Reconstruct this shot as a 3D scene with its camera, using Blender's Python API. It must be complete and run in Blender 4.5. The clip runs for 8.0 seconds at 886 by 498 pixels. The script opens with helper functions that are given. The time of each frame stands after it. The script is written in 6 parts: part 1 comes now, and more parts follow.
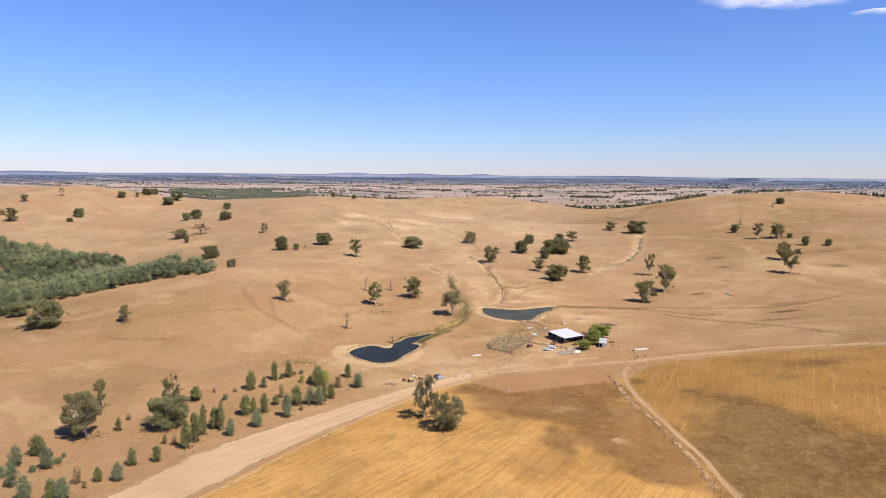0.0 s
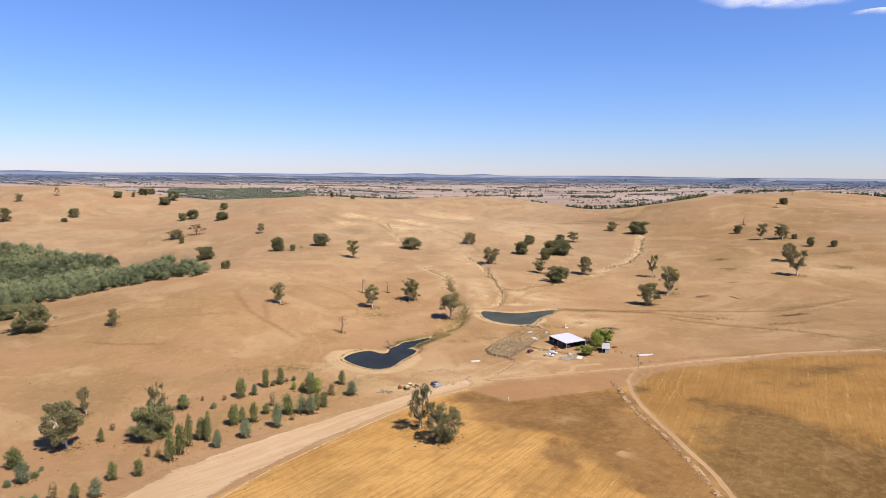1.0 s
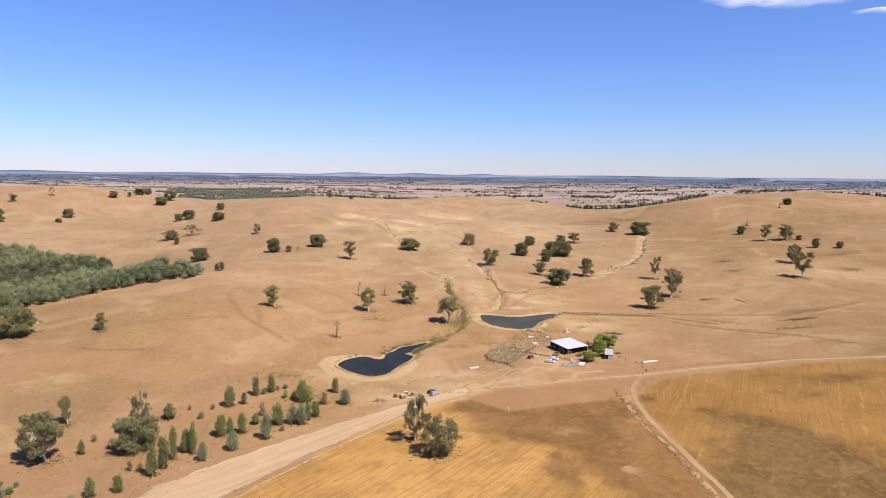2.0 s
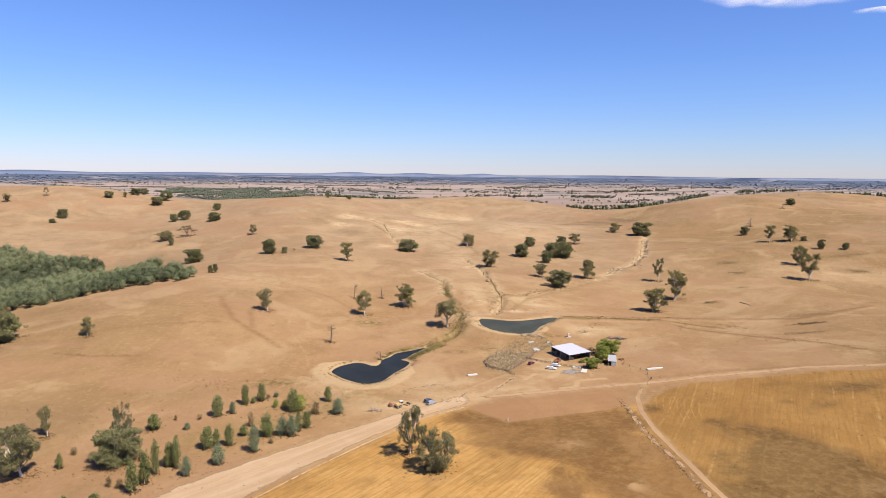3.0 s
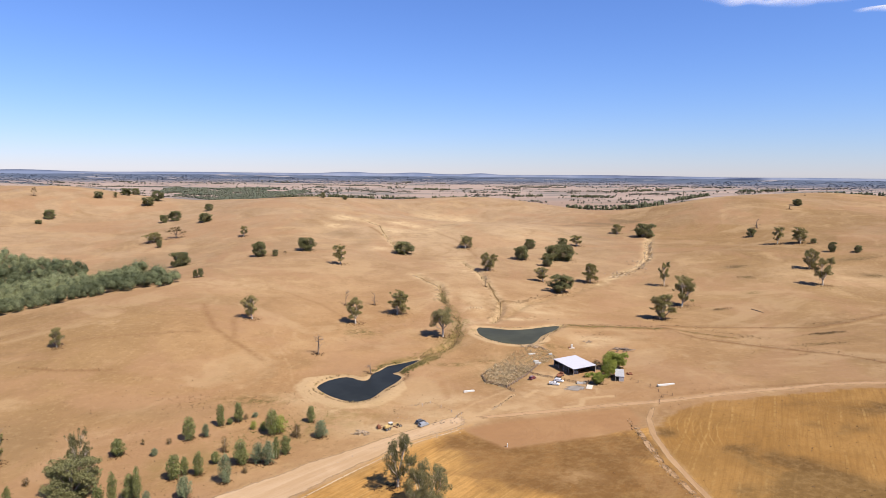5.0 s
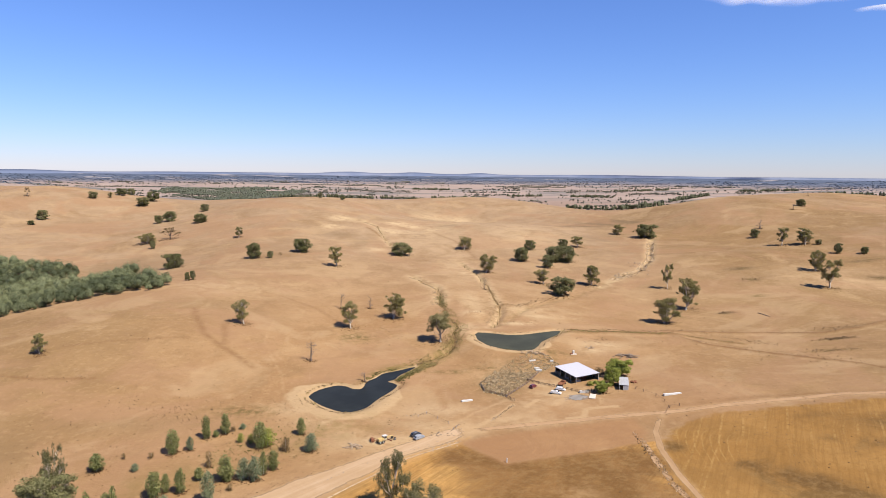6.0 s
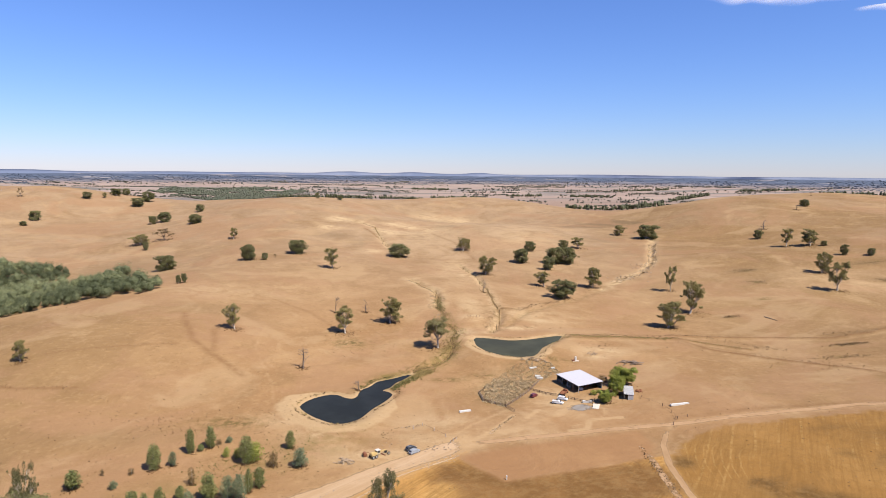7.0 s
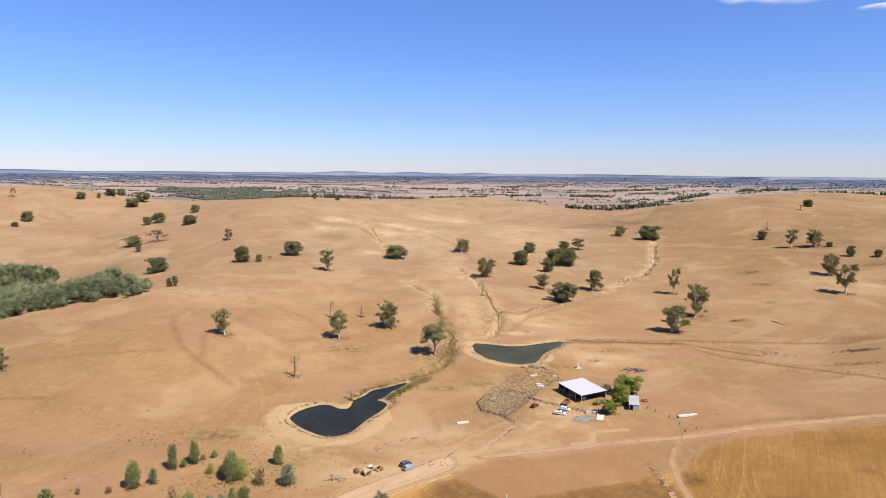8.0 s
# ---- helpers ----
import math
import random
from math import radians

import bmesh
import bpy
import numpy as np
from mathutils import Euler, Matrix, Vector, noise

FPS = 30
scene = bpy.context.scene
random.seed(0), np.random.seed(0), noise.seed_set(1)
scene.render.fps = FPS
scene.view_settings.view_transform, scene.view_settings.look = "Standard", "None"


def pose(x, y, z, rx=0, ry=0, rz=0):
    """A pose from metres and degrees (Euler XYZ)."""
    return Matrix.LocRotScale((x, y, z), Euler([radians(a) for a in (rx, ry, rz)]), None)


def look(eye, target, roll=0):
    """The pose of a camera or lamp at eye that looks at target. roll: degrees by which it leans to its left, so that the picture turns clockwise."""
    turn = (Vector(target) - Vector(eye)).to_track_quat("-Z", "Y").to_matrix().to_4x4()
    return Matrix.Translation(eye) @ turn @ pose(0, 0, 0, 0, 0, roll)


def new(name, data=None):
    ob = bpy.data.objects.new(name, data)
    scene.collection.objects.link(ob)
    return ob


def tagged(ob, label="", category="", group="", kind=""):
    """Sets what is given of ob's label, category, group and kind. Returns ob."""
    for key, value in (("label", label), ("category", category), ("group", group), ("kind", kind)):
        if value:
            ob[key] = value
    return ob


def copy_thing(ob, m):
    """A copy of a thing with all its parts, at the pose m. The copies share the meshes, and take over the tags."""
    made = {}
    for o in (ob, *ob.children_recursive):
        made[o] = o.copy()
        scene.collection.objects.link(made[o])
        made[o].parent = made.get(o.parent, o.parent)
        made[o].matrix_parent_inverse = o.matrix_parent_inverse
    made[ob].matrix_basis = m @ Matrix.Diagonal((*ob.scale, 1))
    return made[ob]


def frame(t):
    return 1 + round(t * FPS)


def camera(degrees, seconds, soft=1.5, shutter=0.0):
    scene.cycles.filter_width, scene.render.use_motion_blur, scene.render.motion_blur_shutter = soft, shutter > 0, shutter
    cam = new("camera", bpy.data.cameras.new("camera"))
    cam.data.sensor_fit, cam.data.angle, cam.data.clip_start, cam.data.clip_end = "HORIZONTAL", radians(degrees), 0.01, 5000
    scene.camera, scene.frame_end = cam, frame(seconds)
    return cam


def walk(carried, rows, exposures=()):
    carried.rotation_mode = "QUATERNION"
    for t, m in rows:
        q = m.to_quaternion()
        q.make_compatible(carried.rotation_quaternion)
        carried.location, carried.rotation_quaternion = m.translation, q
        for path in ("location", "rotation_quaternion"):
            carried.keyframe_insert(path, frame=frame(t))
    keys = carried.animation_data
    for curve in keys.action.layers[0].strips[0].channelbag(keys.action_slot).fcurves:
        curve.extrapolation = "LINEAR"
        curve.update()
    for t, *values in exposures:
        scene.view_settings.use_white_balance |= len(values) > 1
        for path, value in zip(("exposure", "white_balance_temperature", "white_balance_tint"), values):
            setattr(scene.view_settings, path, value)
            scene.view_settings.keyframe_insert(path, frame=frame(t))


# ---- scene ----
cam = camera(70, 8.0, soft=0.7)


def shot(t, x, y, z, tilt, turn, roll):
    return t, pose(x, y, z, tilt, 0, turn) @ pose(0, 0, 0, 0, 0, roll)


PATH = [
    shot(0.0, -0.16, 0.78, 110.15, 83.118, 0.060, 0.479),
    shot(0.9, 1.08, 11.26, 110.14, 83.105, 0.078, 0.498),
    shot(1.7, 2.14, 20.73, 110.19, 83.093, 0.082, 0.513),
    shot(2.8, 3.54, 33.95, 110.30, 83.076, 0.071, 0.529),
    shot(3.7, 4.66, 44.93, 110.43, 83.060, 0.050, 0.538),
    shot(4.7, 5.86, 57.29, 110.60, 83.042, 0.015, 0.541),
    shot(5.8, 7.16, 71.06, 110.81, 83.020, -0.033, 0.536),
    shot(6.9, 8.44, 84.99, 111.01, 82.998, -0.090, 0.521),
    shot(8.0, 9.72, 99.06, 111.20, 82.974, -0.151, 0.493),
]
walk(cam, PATH)

# ---- daylight ----
SUN_EL, SUN_AZ = 54.0, 130.0  # degrees above the horizon; clockwise from +y
world = bpy.data.worlds.new("daylight")
scene.world = world
world.use_nodes = True
wn = world.node_tree
sky = wn.nodes.new("ShaderNodeTexSky")
sky.sky_type = "NISHITA"
sky.sun_disc = False
sky.sun_elevation = radians(SUN_EL)
sky.sun_rotation = radians(SUN_AZ)
sky.altitude = 300
sky.air_density, sky.dust_density, sky.ozone_density = 1.22, 0.0, 10.0
wn.nodes["Background"].inputs["Strength"].default_value = 0.057
cool = wn.nodes.new("ShaderNodeMix")  # cool clear air
cool.data_type, cool.blend_type = "RGBA", "MULTIPLY"
cool.inputs[0].default_value = 1.0
cool.inputs[7].default_value = (0.95, 0.98, 1.34, 1.0)
wn.links.new(sky.outputs["Color"], cool.inputs[6])
wn.links.new(cool.outputs[2], wn.nodes["Background"].inputs["Color"])
sun = new("sun", bpy.data.lights.new("sun", "SUN"))
sun.data.energy = 5.0
sun.data.angle = radians(0.5)
sun.data.color = (1.0, 0.905, 0.80)
sx = math.sin(radians(SUN_AZ)) * math.cos(radians(SUN_EL))
sy = math.cos(radians(SUN_AZ)) * math.cos(radians(SUN_EL))
sun.matrix_world = look((sx * 900, sy * 900, math.sin(radians(SUN_EL)) * 900), (0, 0, 0))
scene.view_settings.exposure = 1.0


# ---- materials ----
class Nodes:
    """A small writer of node trees."""

    def __init__(self, name):
        self.mat = bpy.data.materials.new(name)
        self.mat.use_nodes = True
        self.tree = self.mat.node_tree
        self.shader = self.tree.nodes["Principled BSDF"]
        self.coord = None

    def node(self, kind, **inputs):
        n = self.tree.nodes.new("ShaderNode" + kind)
        for key, value in inputs.items():
            self.put(n, key.replace("_", " "), value)
        return n

    def put(self, n, key, value):
        socket = n.inputs[int(key)] if key.isdigit() else n.inputs[key]
        if isinstance(value, bpy.types.NodeSocket):
            self.tree.links.new(value, socket)
        else:
            socket.default_value = value

    def place(self):
        if self.coord is None:
            self.coord = self.node("NewGeometry").outputs["Position"]
        return self.coord

    def shifted(self, by):
        n = self.node("VectorMath")
        self.put(n, "0", self.place())
        self.put(n, "1", (by, by * 1.7, by))
        return n.outputs[0]

    def local(self):
        return self.node("TexCoord").outputs["Object"]

    def noise(self, scale, detail=4.0, rough=0.55, at=None, warp=0.0):
        n = self.node("TexNoise", Scale=scale, Detail=detail, Roughness=rough, Distortion=warp)
        self.tree.links.new(at if at is not None else self.place(), n.inputs["Vector"])
        return n.outputs["Fac"]

    def ramp(self, value, low, high, a=0.0, b=1.0):
        n = self.node("MapRange")
        n.interpolation_type = "SMOOTHSTEP"
        for k, v in enumerate((value, low, high, a, b)):
            self.put(n, str(k), v)
        return n.outputs[0]

    def math(self, op, a, b=0.0):
        n = self.node("Math")
        n.operation = op
        self.put(n, "0", a)
        self.put(n, "1", b)
        return n.outputs[0]

    def mix(self, fac, a, b, blend="MIX"):
        n = self.node("Mix")
        n.data_type, n.blend_type = "RGBA", blend
        self.put(n, "0", fac)
        for key, v in (("6", a), ("7", b)):
            self.put(n, key, (*v, 1.0) if isinstance(v, tuple) else v)
        return n.outputs[2]

    def attr(self, name):
        n = self.node("Attribute")
        n.attribute_name = name
        return n.outputs["Fac"]

    def bump(self, height, strength, distance):
        n = self.node("Bump", Strength=strength, Distance=distance, Height=height)
        self.put(self.shader, "Normal", n.outputs["Normal"])

    def finish(self, color, rough=0.9, metal=0.0, spec=0.2):
        if isinstance(color, tuple):
            color = (*color, 1.0)
        self.put(self.shader, "Base Color", color)
        self.put(self.shader, "Roughness", rough)
        self.put(self.shader, "Metallic", metal)
        self.put(self.shader, "Specular IOR Level", spec)
        return self.mat


def plain(name, color, rough=0.6, metal=0.0, spec=0.3, vary=0.25, scale=1.5):
    """A paint, metal or timber with worn variation at two scales."""
    n = Nodes(name)
    p = n.local()
    k = n.math("MULTIPLY", n.noise(scale, 5, at=p), n.noise(scale * 9, 3, at=p))
    k = n.ramp(k, 0.1, 0.42, 1.0 - vary, 1.0 + vary * 0.4)
    c = n.mix(1.0, color, n.node("CombineColor", Red=k, Green=k, Blue=k).outputs[0], "MULTIPLY")
    return n.finish(c, rough, metal, spec)


def leaf_material(name, dark, light, tone=0.0):
    n = Nodes(name)
    geo = n.node("NewGeometry")
    info = n.node("ObjectInfo")
    fac = n.math("ADD", n.math("MULTIPLY", geo.outputs["Random Per Island"], 0.55), n.math("MULTIPLY", info.outputs["Random"], 0.45))
    if tone:
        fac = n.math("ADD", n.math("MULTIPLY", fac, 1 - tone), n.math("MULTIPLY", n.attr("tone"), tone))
    c = n.mix(fac, dark, light)
    n.put(n.shader, "Transmission Weight", 0.0)
    n.finish(c, 0.6, 0.0, 0.25)
    through_leaf = n.node("BsdfTranslucent", Color=c)
    blend = n.node("MixShader")
    n.put(blend, "0", 0.32)
    n.put(blend, "1", n.shader.outputs[0])
    n.put(blend, "2", through_leaf.outputs[0])
    n.tree.links.new(blend.outputs[0], n.tree.nodes["Material Output"].inputs["Surface"])
    return n.mat


LEAF = leaf_material("olive_leaf", (0.133, 0.117, 0.038), (0.258, 0.224, 0.088))
LEAF_GREY = leaf_material("grey_olive_leaf", (0.135, 0.120, 0.047), (0.262, 0.230, 0.104))
LEAF_DENSE = leaf_material("green_leaf", (0.090, 0.092, 0.033), (0.200, 0.192, 0.083))
LEAF_BLUE = leaf_material("grey_green_leaf", (0.085, 0.108, 0.056), (0.215, 0.245, 0.132))
LEAF_YOUNG = leaf_material("young_leaf", (0.078, 0.090, 0.026), (0.205, 0.215, 0.075))
LEAF_FOREST = leaf_material("forest_leaf", (0.061, 0.070, 0.046), (0.106, 0.118, 0.076))
LEAF_BELT = leaf_material("belt_leaf", (0.059, 0.064, 0.032), (0.114, 0.116, 0.059))
LITTER_SHADE = leaf_material("leaf_litter", (0.060, 0.030, 0.011), (0.140, 0.078, 0.032))
LEAF_BROWN = leaf_material("dry_leaf", (0.087, 0.059, 0.024), (0.205, 0.144, 0.061))
LEAF_LIGHT = leaf_material("bright_leaf", (0.125, 0.150, 0.022), (0.300, 0.320, 0.070))
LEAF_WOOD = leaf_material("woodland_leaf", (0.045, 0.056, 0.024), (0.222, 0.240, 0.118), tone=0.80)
# Plain trees: leaf colour lightened and greyed with painted haze.
LEAF_FAR = leaf_material("distant_haze_leaf", (0.087, 0.082, 0.062), (0.141, 0.131, 0.099))
# Blue of aerial haze is painted into the horizon leaves.
LEAF_HAZE = leaf_material("horizon_haze_leaf", (0.055, 0.070, 0.100), (0.085, 0.105, 0.145))
LEAF_SPRAY = leaf_material("dark_olive_leaf", (0.078, 0.074, 0.027), (0.190, 0.172, 0.078))
RUSH = leaf_material("dry_rush", (0.190, 0.141, 0.049), (0.395, 0.312, 0.129))
RUSH_GREEN = leaf_material("olive_rush", (0.085, 0.080, 0.022), (0.205, 0.180, 0.062))
TUFT_DARK = leaf_material("dark_tuft", (0.055, 0.036, 0.016), (0.150, 0.100, 0.048))
TUFT = leaf_material("dry_tuft", (0.129, 0.080, 0.038), (0.274, 0.182, 0.091))
BARK = plain("grey_bark", (0.40, 0.34, 0.27), 0.9, vary=0.4)
BARK_WHITE = plain("white_bark", (0.62, 0.57, 0.50), 0.85, vary=0.25)
BARK_DEAD = plain("dead_wood", (0.17, 0.125, 0.09), 0.9, vary=0.35)


def ground_material():
    n = Nodes("dry_pasture")
    big, mid, fine, grit = n.noise(0.006, 5, 0.6), n.noise(0.03, 6, 0.62, warp=0.6), n.noise(0.35, 5, 0.65), n.noise(2.2, 3, 0.7)
    streak = n.noise(0.085, 7, 0.72, warp=1.5)
    tone = n.ramp(n.math("ADD", n.math("MULTIPLY", big, 0.5), n.math("MULTIPLY", mid, 0.5)), 0.40, 0.60)
    c = n.mix(tone, (0.201, 0.118, 0.054), (0.245, 0.152, 0.073))
    # pasture greys with distance: slight haze painted into its colour
    c = n.mix(n.math("MULTIPLY", n.attr("haze_grey"), 0.8), c, n.mix(n.ramp(n.math("ADD", n.math("MULTIPLY", mid, 0.6), n.math("MULTIPLY", big, 0.4)), 0.38, 0.62), (0.196, 0.136, 0.080), (0.247, 0.177, 0.109)))
    # darker brown pasture out to the left and right
    c = n.mix(n.math("MULTIPLY", n.attr("side_tone"), n.ramp(n.noise(0.009, 6, 0.62, warp=0.6), 0.36, 0.58, 0.5, 1.0)), c, n.mix(tone, (0.149, 0.092, 0.040), (0.186, 0.116, 0.052)))
    c = n.mix(n.ramp(n.noise(0.016, 9, 0.68, warp=1.0), 0.50, 0.66, 0.0, 0.55), c, (0.158, 0.096, 0.044))
    c = n.mix(n.ramp(n.noise(0.024, 9, 0.70, at=n.shifted(310), warp=0.8), 0.54, 0.68, 0.0, 0.50), c, (0.289, 0.198, 0.103))
    c = n.mix(n.ramp(streak, 0.52, 0.66, 0.0, 0.32), c, (0.147, 0.089, 0.038))
    c = n.mix(n.ramp(fine, 0.5, 0.70, 0.0, 0.36), c, (0.288, 0.193, 0.094))
    c = n.mix(n.ramp(n.noise(0.55, 4, 0.7, at=n.shifted(90)), 0.59, 0.68, 0.0, 0.52), c, (0.126, 0.074, 0.032))
    c = n.mix(n.ramp(grit, 0.55, 0.72, 0.0, 0.36), c, (0.146, 0.084, 0.036))
    c = n.mix(n.math("MULTIPLY", n.attr("brown"), n.ramp(n.noise(0.05, 6, 0.65), 0.30, 0.55, 0.6, 1.0)), c, (0.128, 0.086, 0.045))
    # broad drifts of bare pinkish soil and of thin straw
    c = n.mix(n.ramp(n.noise(0.011, 7, 0.62, at=n.shifted(700), warp=0.9), 0.47, 0.60, 0.0, 0.55), c, (0.219, 0.129, 0.068))
    c = n.mix(n.ramp(n.noise(0.013, 7, 0.64, at=n.shifted(1200), warp=1.1), 0.52, 0.64, 0.0, 0.50), c, (0.270, 0.185, 0.098))
    # pale hill sides and eroded soil
    c = n.mix(n.math("MULTIPLY", n.attr("pale"), n.ramp(n.noise(0.06, 8, 0.72, warp=0.8), 0.38, 0.56, 0.15, 1.0)), c, n.mix(fine, (0.300, 0.213, 0.111), (0.381, 0.289, 0.170)))
    dusty = n.math("ADD", n.attr("dust"), n.math("MULTIPLY", n.math("SUBTRACT", n.noise(0.1, 6, 0.7, warp=0.8), 0.5), 0.7))
    c = n.mix(n.math("MULTIPLY", n.attr("rill"), n.ramp(n.noise(0.2, 5, 0.65), 0.3, 0.6, 0.35, 0.95)), c, (0.140, 0.077, 0.034))
    # standing stubble with drill rows, header passes and worn soil
    east = n.attr("east")
    turn = n.node("VectorRotate")
    n.put(turn, "Vector", n.place())
    n.put(turn, "Angle", n.math("ADD", 0.65, n.math("MULTIPLY", east, -0.15)))
    turn.rotation_type = "Z_AXIS"
    long = n.node("VectorMath")
    long.operation = "MULTIPLY"
    n.put(long, "0", turn.outputs[0])
    n.put(long, "1", (1.0, 0.04, 1.0))
    hair = n.ramp(n.noise(1.1, 3, 0.6, at=long.outputs[0], warp=0.1), 0.42, 0.68)
    wide = n.ramp(n.noise(0.16, 3, 0.55, at=long.outputs[0], warp=0.3), 0.40, 0.62)
    wander = n.math("ADD", n.math("MULTIPLY", n.noise(0.03, 3), 5.0), n.math("MULTIPLY", n.noise(0.3, 3, 0.6), 0.5))

    def rows(name, period, low):
        wave = n.math("SINE", n.math("MULTIPLY", n.math("ADD", n.attr(name), wander), 6.283 / period))
        return n.ramp(wave, low, 1.0)

    broken = n.math("MULTIPLY", n.ramp(n.noise(0.3, 5, 0.7), 0.36, 0.60), n.ramp(n.noise(0.02, 4, 0.6, at=n.shifted(20)), 0.40, 0.60, 0.25, 1.0))
    lap = n.math("MULTIPLY", n.math("MULTIPLY", n.attr("headland"), 0.55), rows("lap", 2.6, 0.65))
    line = n.math("MULTIPLY", n.math("SUBTRACT", 1.0, n.attr("headland")), n.math("MULTIPLY", n.math("MAXIMUM", rows("row", 3.3, 0.72), n.math("MULTIPLY", rows("row", 1.27, 0.4), 0.6)), wide))
    passes = n.math("MULTIPLY", rows("row", 7.6, 0.90), n.ramp(n.noise(0.05, 4, 0.6, at=n.shifted(33)), 0.42, 0.58))
    line = n.math("ADD", n.math("MULTIPLY", line, n.math("SUBTRACT", 1.0, n.math("MULTIPLY", east, 0.65))), n.math("MULTIPLY", n.math("MULTIPLY", passes, east), 0.8))
    line = n.math("MULTIPLY", n.math("ADD", line, lap), broken)
    s = n.mix(n.ramp(mid, 0.35, 0.65), (0.299, 0.161, 0.047), (0.355, 0.204, 0.067))
    s = n.mix(n.ramp(n.noise(0.035, 7, 0.68, at=n.shifted(50), warp=0.5), 0.44, 0.62, 0.0, 0.55), s, (0.179, 0.101, 0.033))
    s = n.mix(n.math("MULTIPLY", hair, 0.45), s, (0.143, 0.077, 0.021))
    s = n.mix(n.math("MULTIPLY", line, 0.78), s, (0.368, 0.238, 0.087))
    s = n.mix(n.ramp(grit, 0.45, 0.75, 0.0, 0.35), s, (0.129, 0.069, 0.019))
    s = n.mix(n.ramp(fine, 0.52, 0.70, 0.0, 0.28), s, (0.115, 0.064, 0.021))
    worn = n.ramp(n.math("ADD", n.attr("worn"), n.math("MULTIPLY", n.math("SUBTRACT", n.noise(0.035, 9, 0.74, warp=0.8), 0.5), 1.9)), 0.10, 0.86, 0.0, 0.92)
    soil = n.mix(n.ramp(mid, 0.4, 0.6), (0.106, 0.054, 0.018), (0.147, 0.077, 0.027))
    soil = n.mix(east, soil, n.mix(n.ramp(mid, 0.4, 0.6), (0.077, 0.043, 0.014), (0.106, 0.062, 0.021)))
    soil = n.mix(n.ramp(fine, 0.42, 0.66, 0.0, 0.40), soil, (0.194, 0.123, 0.051))
    soil = n.mix(n.ramp(grit, 0.5, 0.7, 0.0, 0.40), soil, (0.078, 0.045, 0.017))
    soil = n.mix(n.math("MULTIPLY", line, 0.30), soil, (0.245, 0.153, 0.061))
    s = n.mix(n.math("MULTIPLY", east, 0.62), s, n.mix(n.math("MULTIPLY", line, 0.8), (0.129, 0.066, 0.018), (0.225, 0.135, 0.046)))
    s = n.mix(worn, s, soil)
    s = n.mix(n.math("MULTIPLY", n.attr("scald"), n.ramp(n.noise(0.12, 6, 0.7), 0.40, 0.60)), s, (0.262, 0.166, 0.078))
    edge = n.math("ADD", n.attr("stubble"), n.math("MULTIPLY", n.math("SUBTRACT", n.noise(0.12, 6, 0.68), 0.5), 0.8))
    c = n.mix(n.ramp(edge, 0.35, 0.62), c, s)
    bare = n.mix(n.ramp(n.math("ADD", mid, n.math("MULTIPLY", fine, 0.3)), 0.5, 0.85), (0.204, 0.113, 0.052), (0.234, 0.136, 0.063))
    c = n.mix(n.attr("bare"), c, bare)
    c = n.mix(n.math("MULTIPLY", n.ramp(dusty, 0.2, 0.85), 0.85), c, n.mix(fine, (0.268, 0.174, 0.084), (0.327, 0.230, 0.127)))
    # dam banks and green or weedy hollows
    c = n.mix(n.ramp(n.math("ADD", n.attr("bank"), n.math("MULTIPLY", n.math("SUBTRACT", n.noise(0.15, 6), 0.5), 0.9)), 0.32, 0.80), c, n.mix(fine, (0.255, 0.170, 0.084), (0.319, 0.228, 0.126)))
    weeds = n.math("MULTIPLY", n.attr("weeds"), n.ramp(n.noise(0.25, 7, 0.75), 0.42, 0.58))
    c = n.mix(weeds, c, n.mix(fine, (0.052, 0.040, 0.012), (0.120, 0.087, 0.028)))
    green = n.math("MULTIPLY", n.attr("green"), n.ramp(n.noise(0.1, 5, 0.65), 0.38, 0.6))
    c = n.mix(n.math("MULTIPLY", green, 0.9), c, (0.101, 0.081, 0.021))
    # the plain beyond: fields of different colour, paled by painted-in haze
    flat = n.node("VectorMath")
    flat.operation = "MULTIPLY"
    n.put(flat, "0", n.place())
    n.put(flat, "1", (0.5, 1.8, 0.0))
    cells = n.node("TexVoronoi", Scale=0.0035)
    n.put(cells, "Vector", flat.outputs[0])
    field = n.mix(n.node("SeparateColor", Color=cells.outputs["Color"]).outputs[0], (0.177, 0.121, 0.086), (0.248, 0.183, 0.132))
    field = n.mix(n.ramp(n.noise(0.004, 5, 0.6), 0.5, 0.7, 0.0, 0.5), field, (0.159, 0.136, 0.112))
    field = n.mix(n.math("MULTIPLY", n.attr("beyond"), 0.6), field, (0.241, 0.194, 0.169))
    bands = n.node("VectorMath")
    bands.operation = "MULTIPLY"
    n.put(bands, "0", n.place())
    n.put(bands, "1", (0.3, 2.2, 0.0))
    timber = n.math("MULTIPLY", n.attr("beyond"), n.ramp(n.noise(0.004, 7, 0.68, at=bands.outputs[0]), 0.50, 0.57))
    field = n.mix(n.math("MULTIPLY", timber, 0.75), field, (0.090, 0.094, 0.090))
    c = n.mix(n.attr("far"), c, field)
    # distance haze painted blue into the ground near the horizon
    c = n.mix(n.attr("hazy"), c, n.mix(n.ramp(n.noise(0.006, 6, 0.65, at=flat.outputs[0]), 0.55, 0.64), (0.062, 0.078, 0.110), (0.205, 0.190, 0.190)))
    swell = n.math("ADD", n.math("MULTIPLY", n.noise(0.04, 7, 0.62, warp=0.7), 7.0), n.math("MULTIPLY", n.noise(0.15, 4, 0.6), 2.0))
    n.bump(n.math("ADD", swell, n.math("ADD", fine, n.math("MULTIPLY", grit, 0.5))), 0.45, 0.3)
    return n.finish(c, 0.95, 0.0, 0.08)


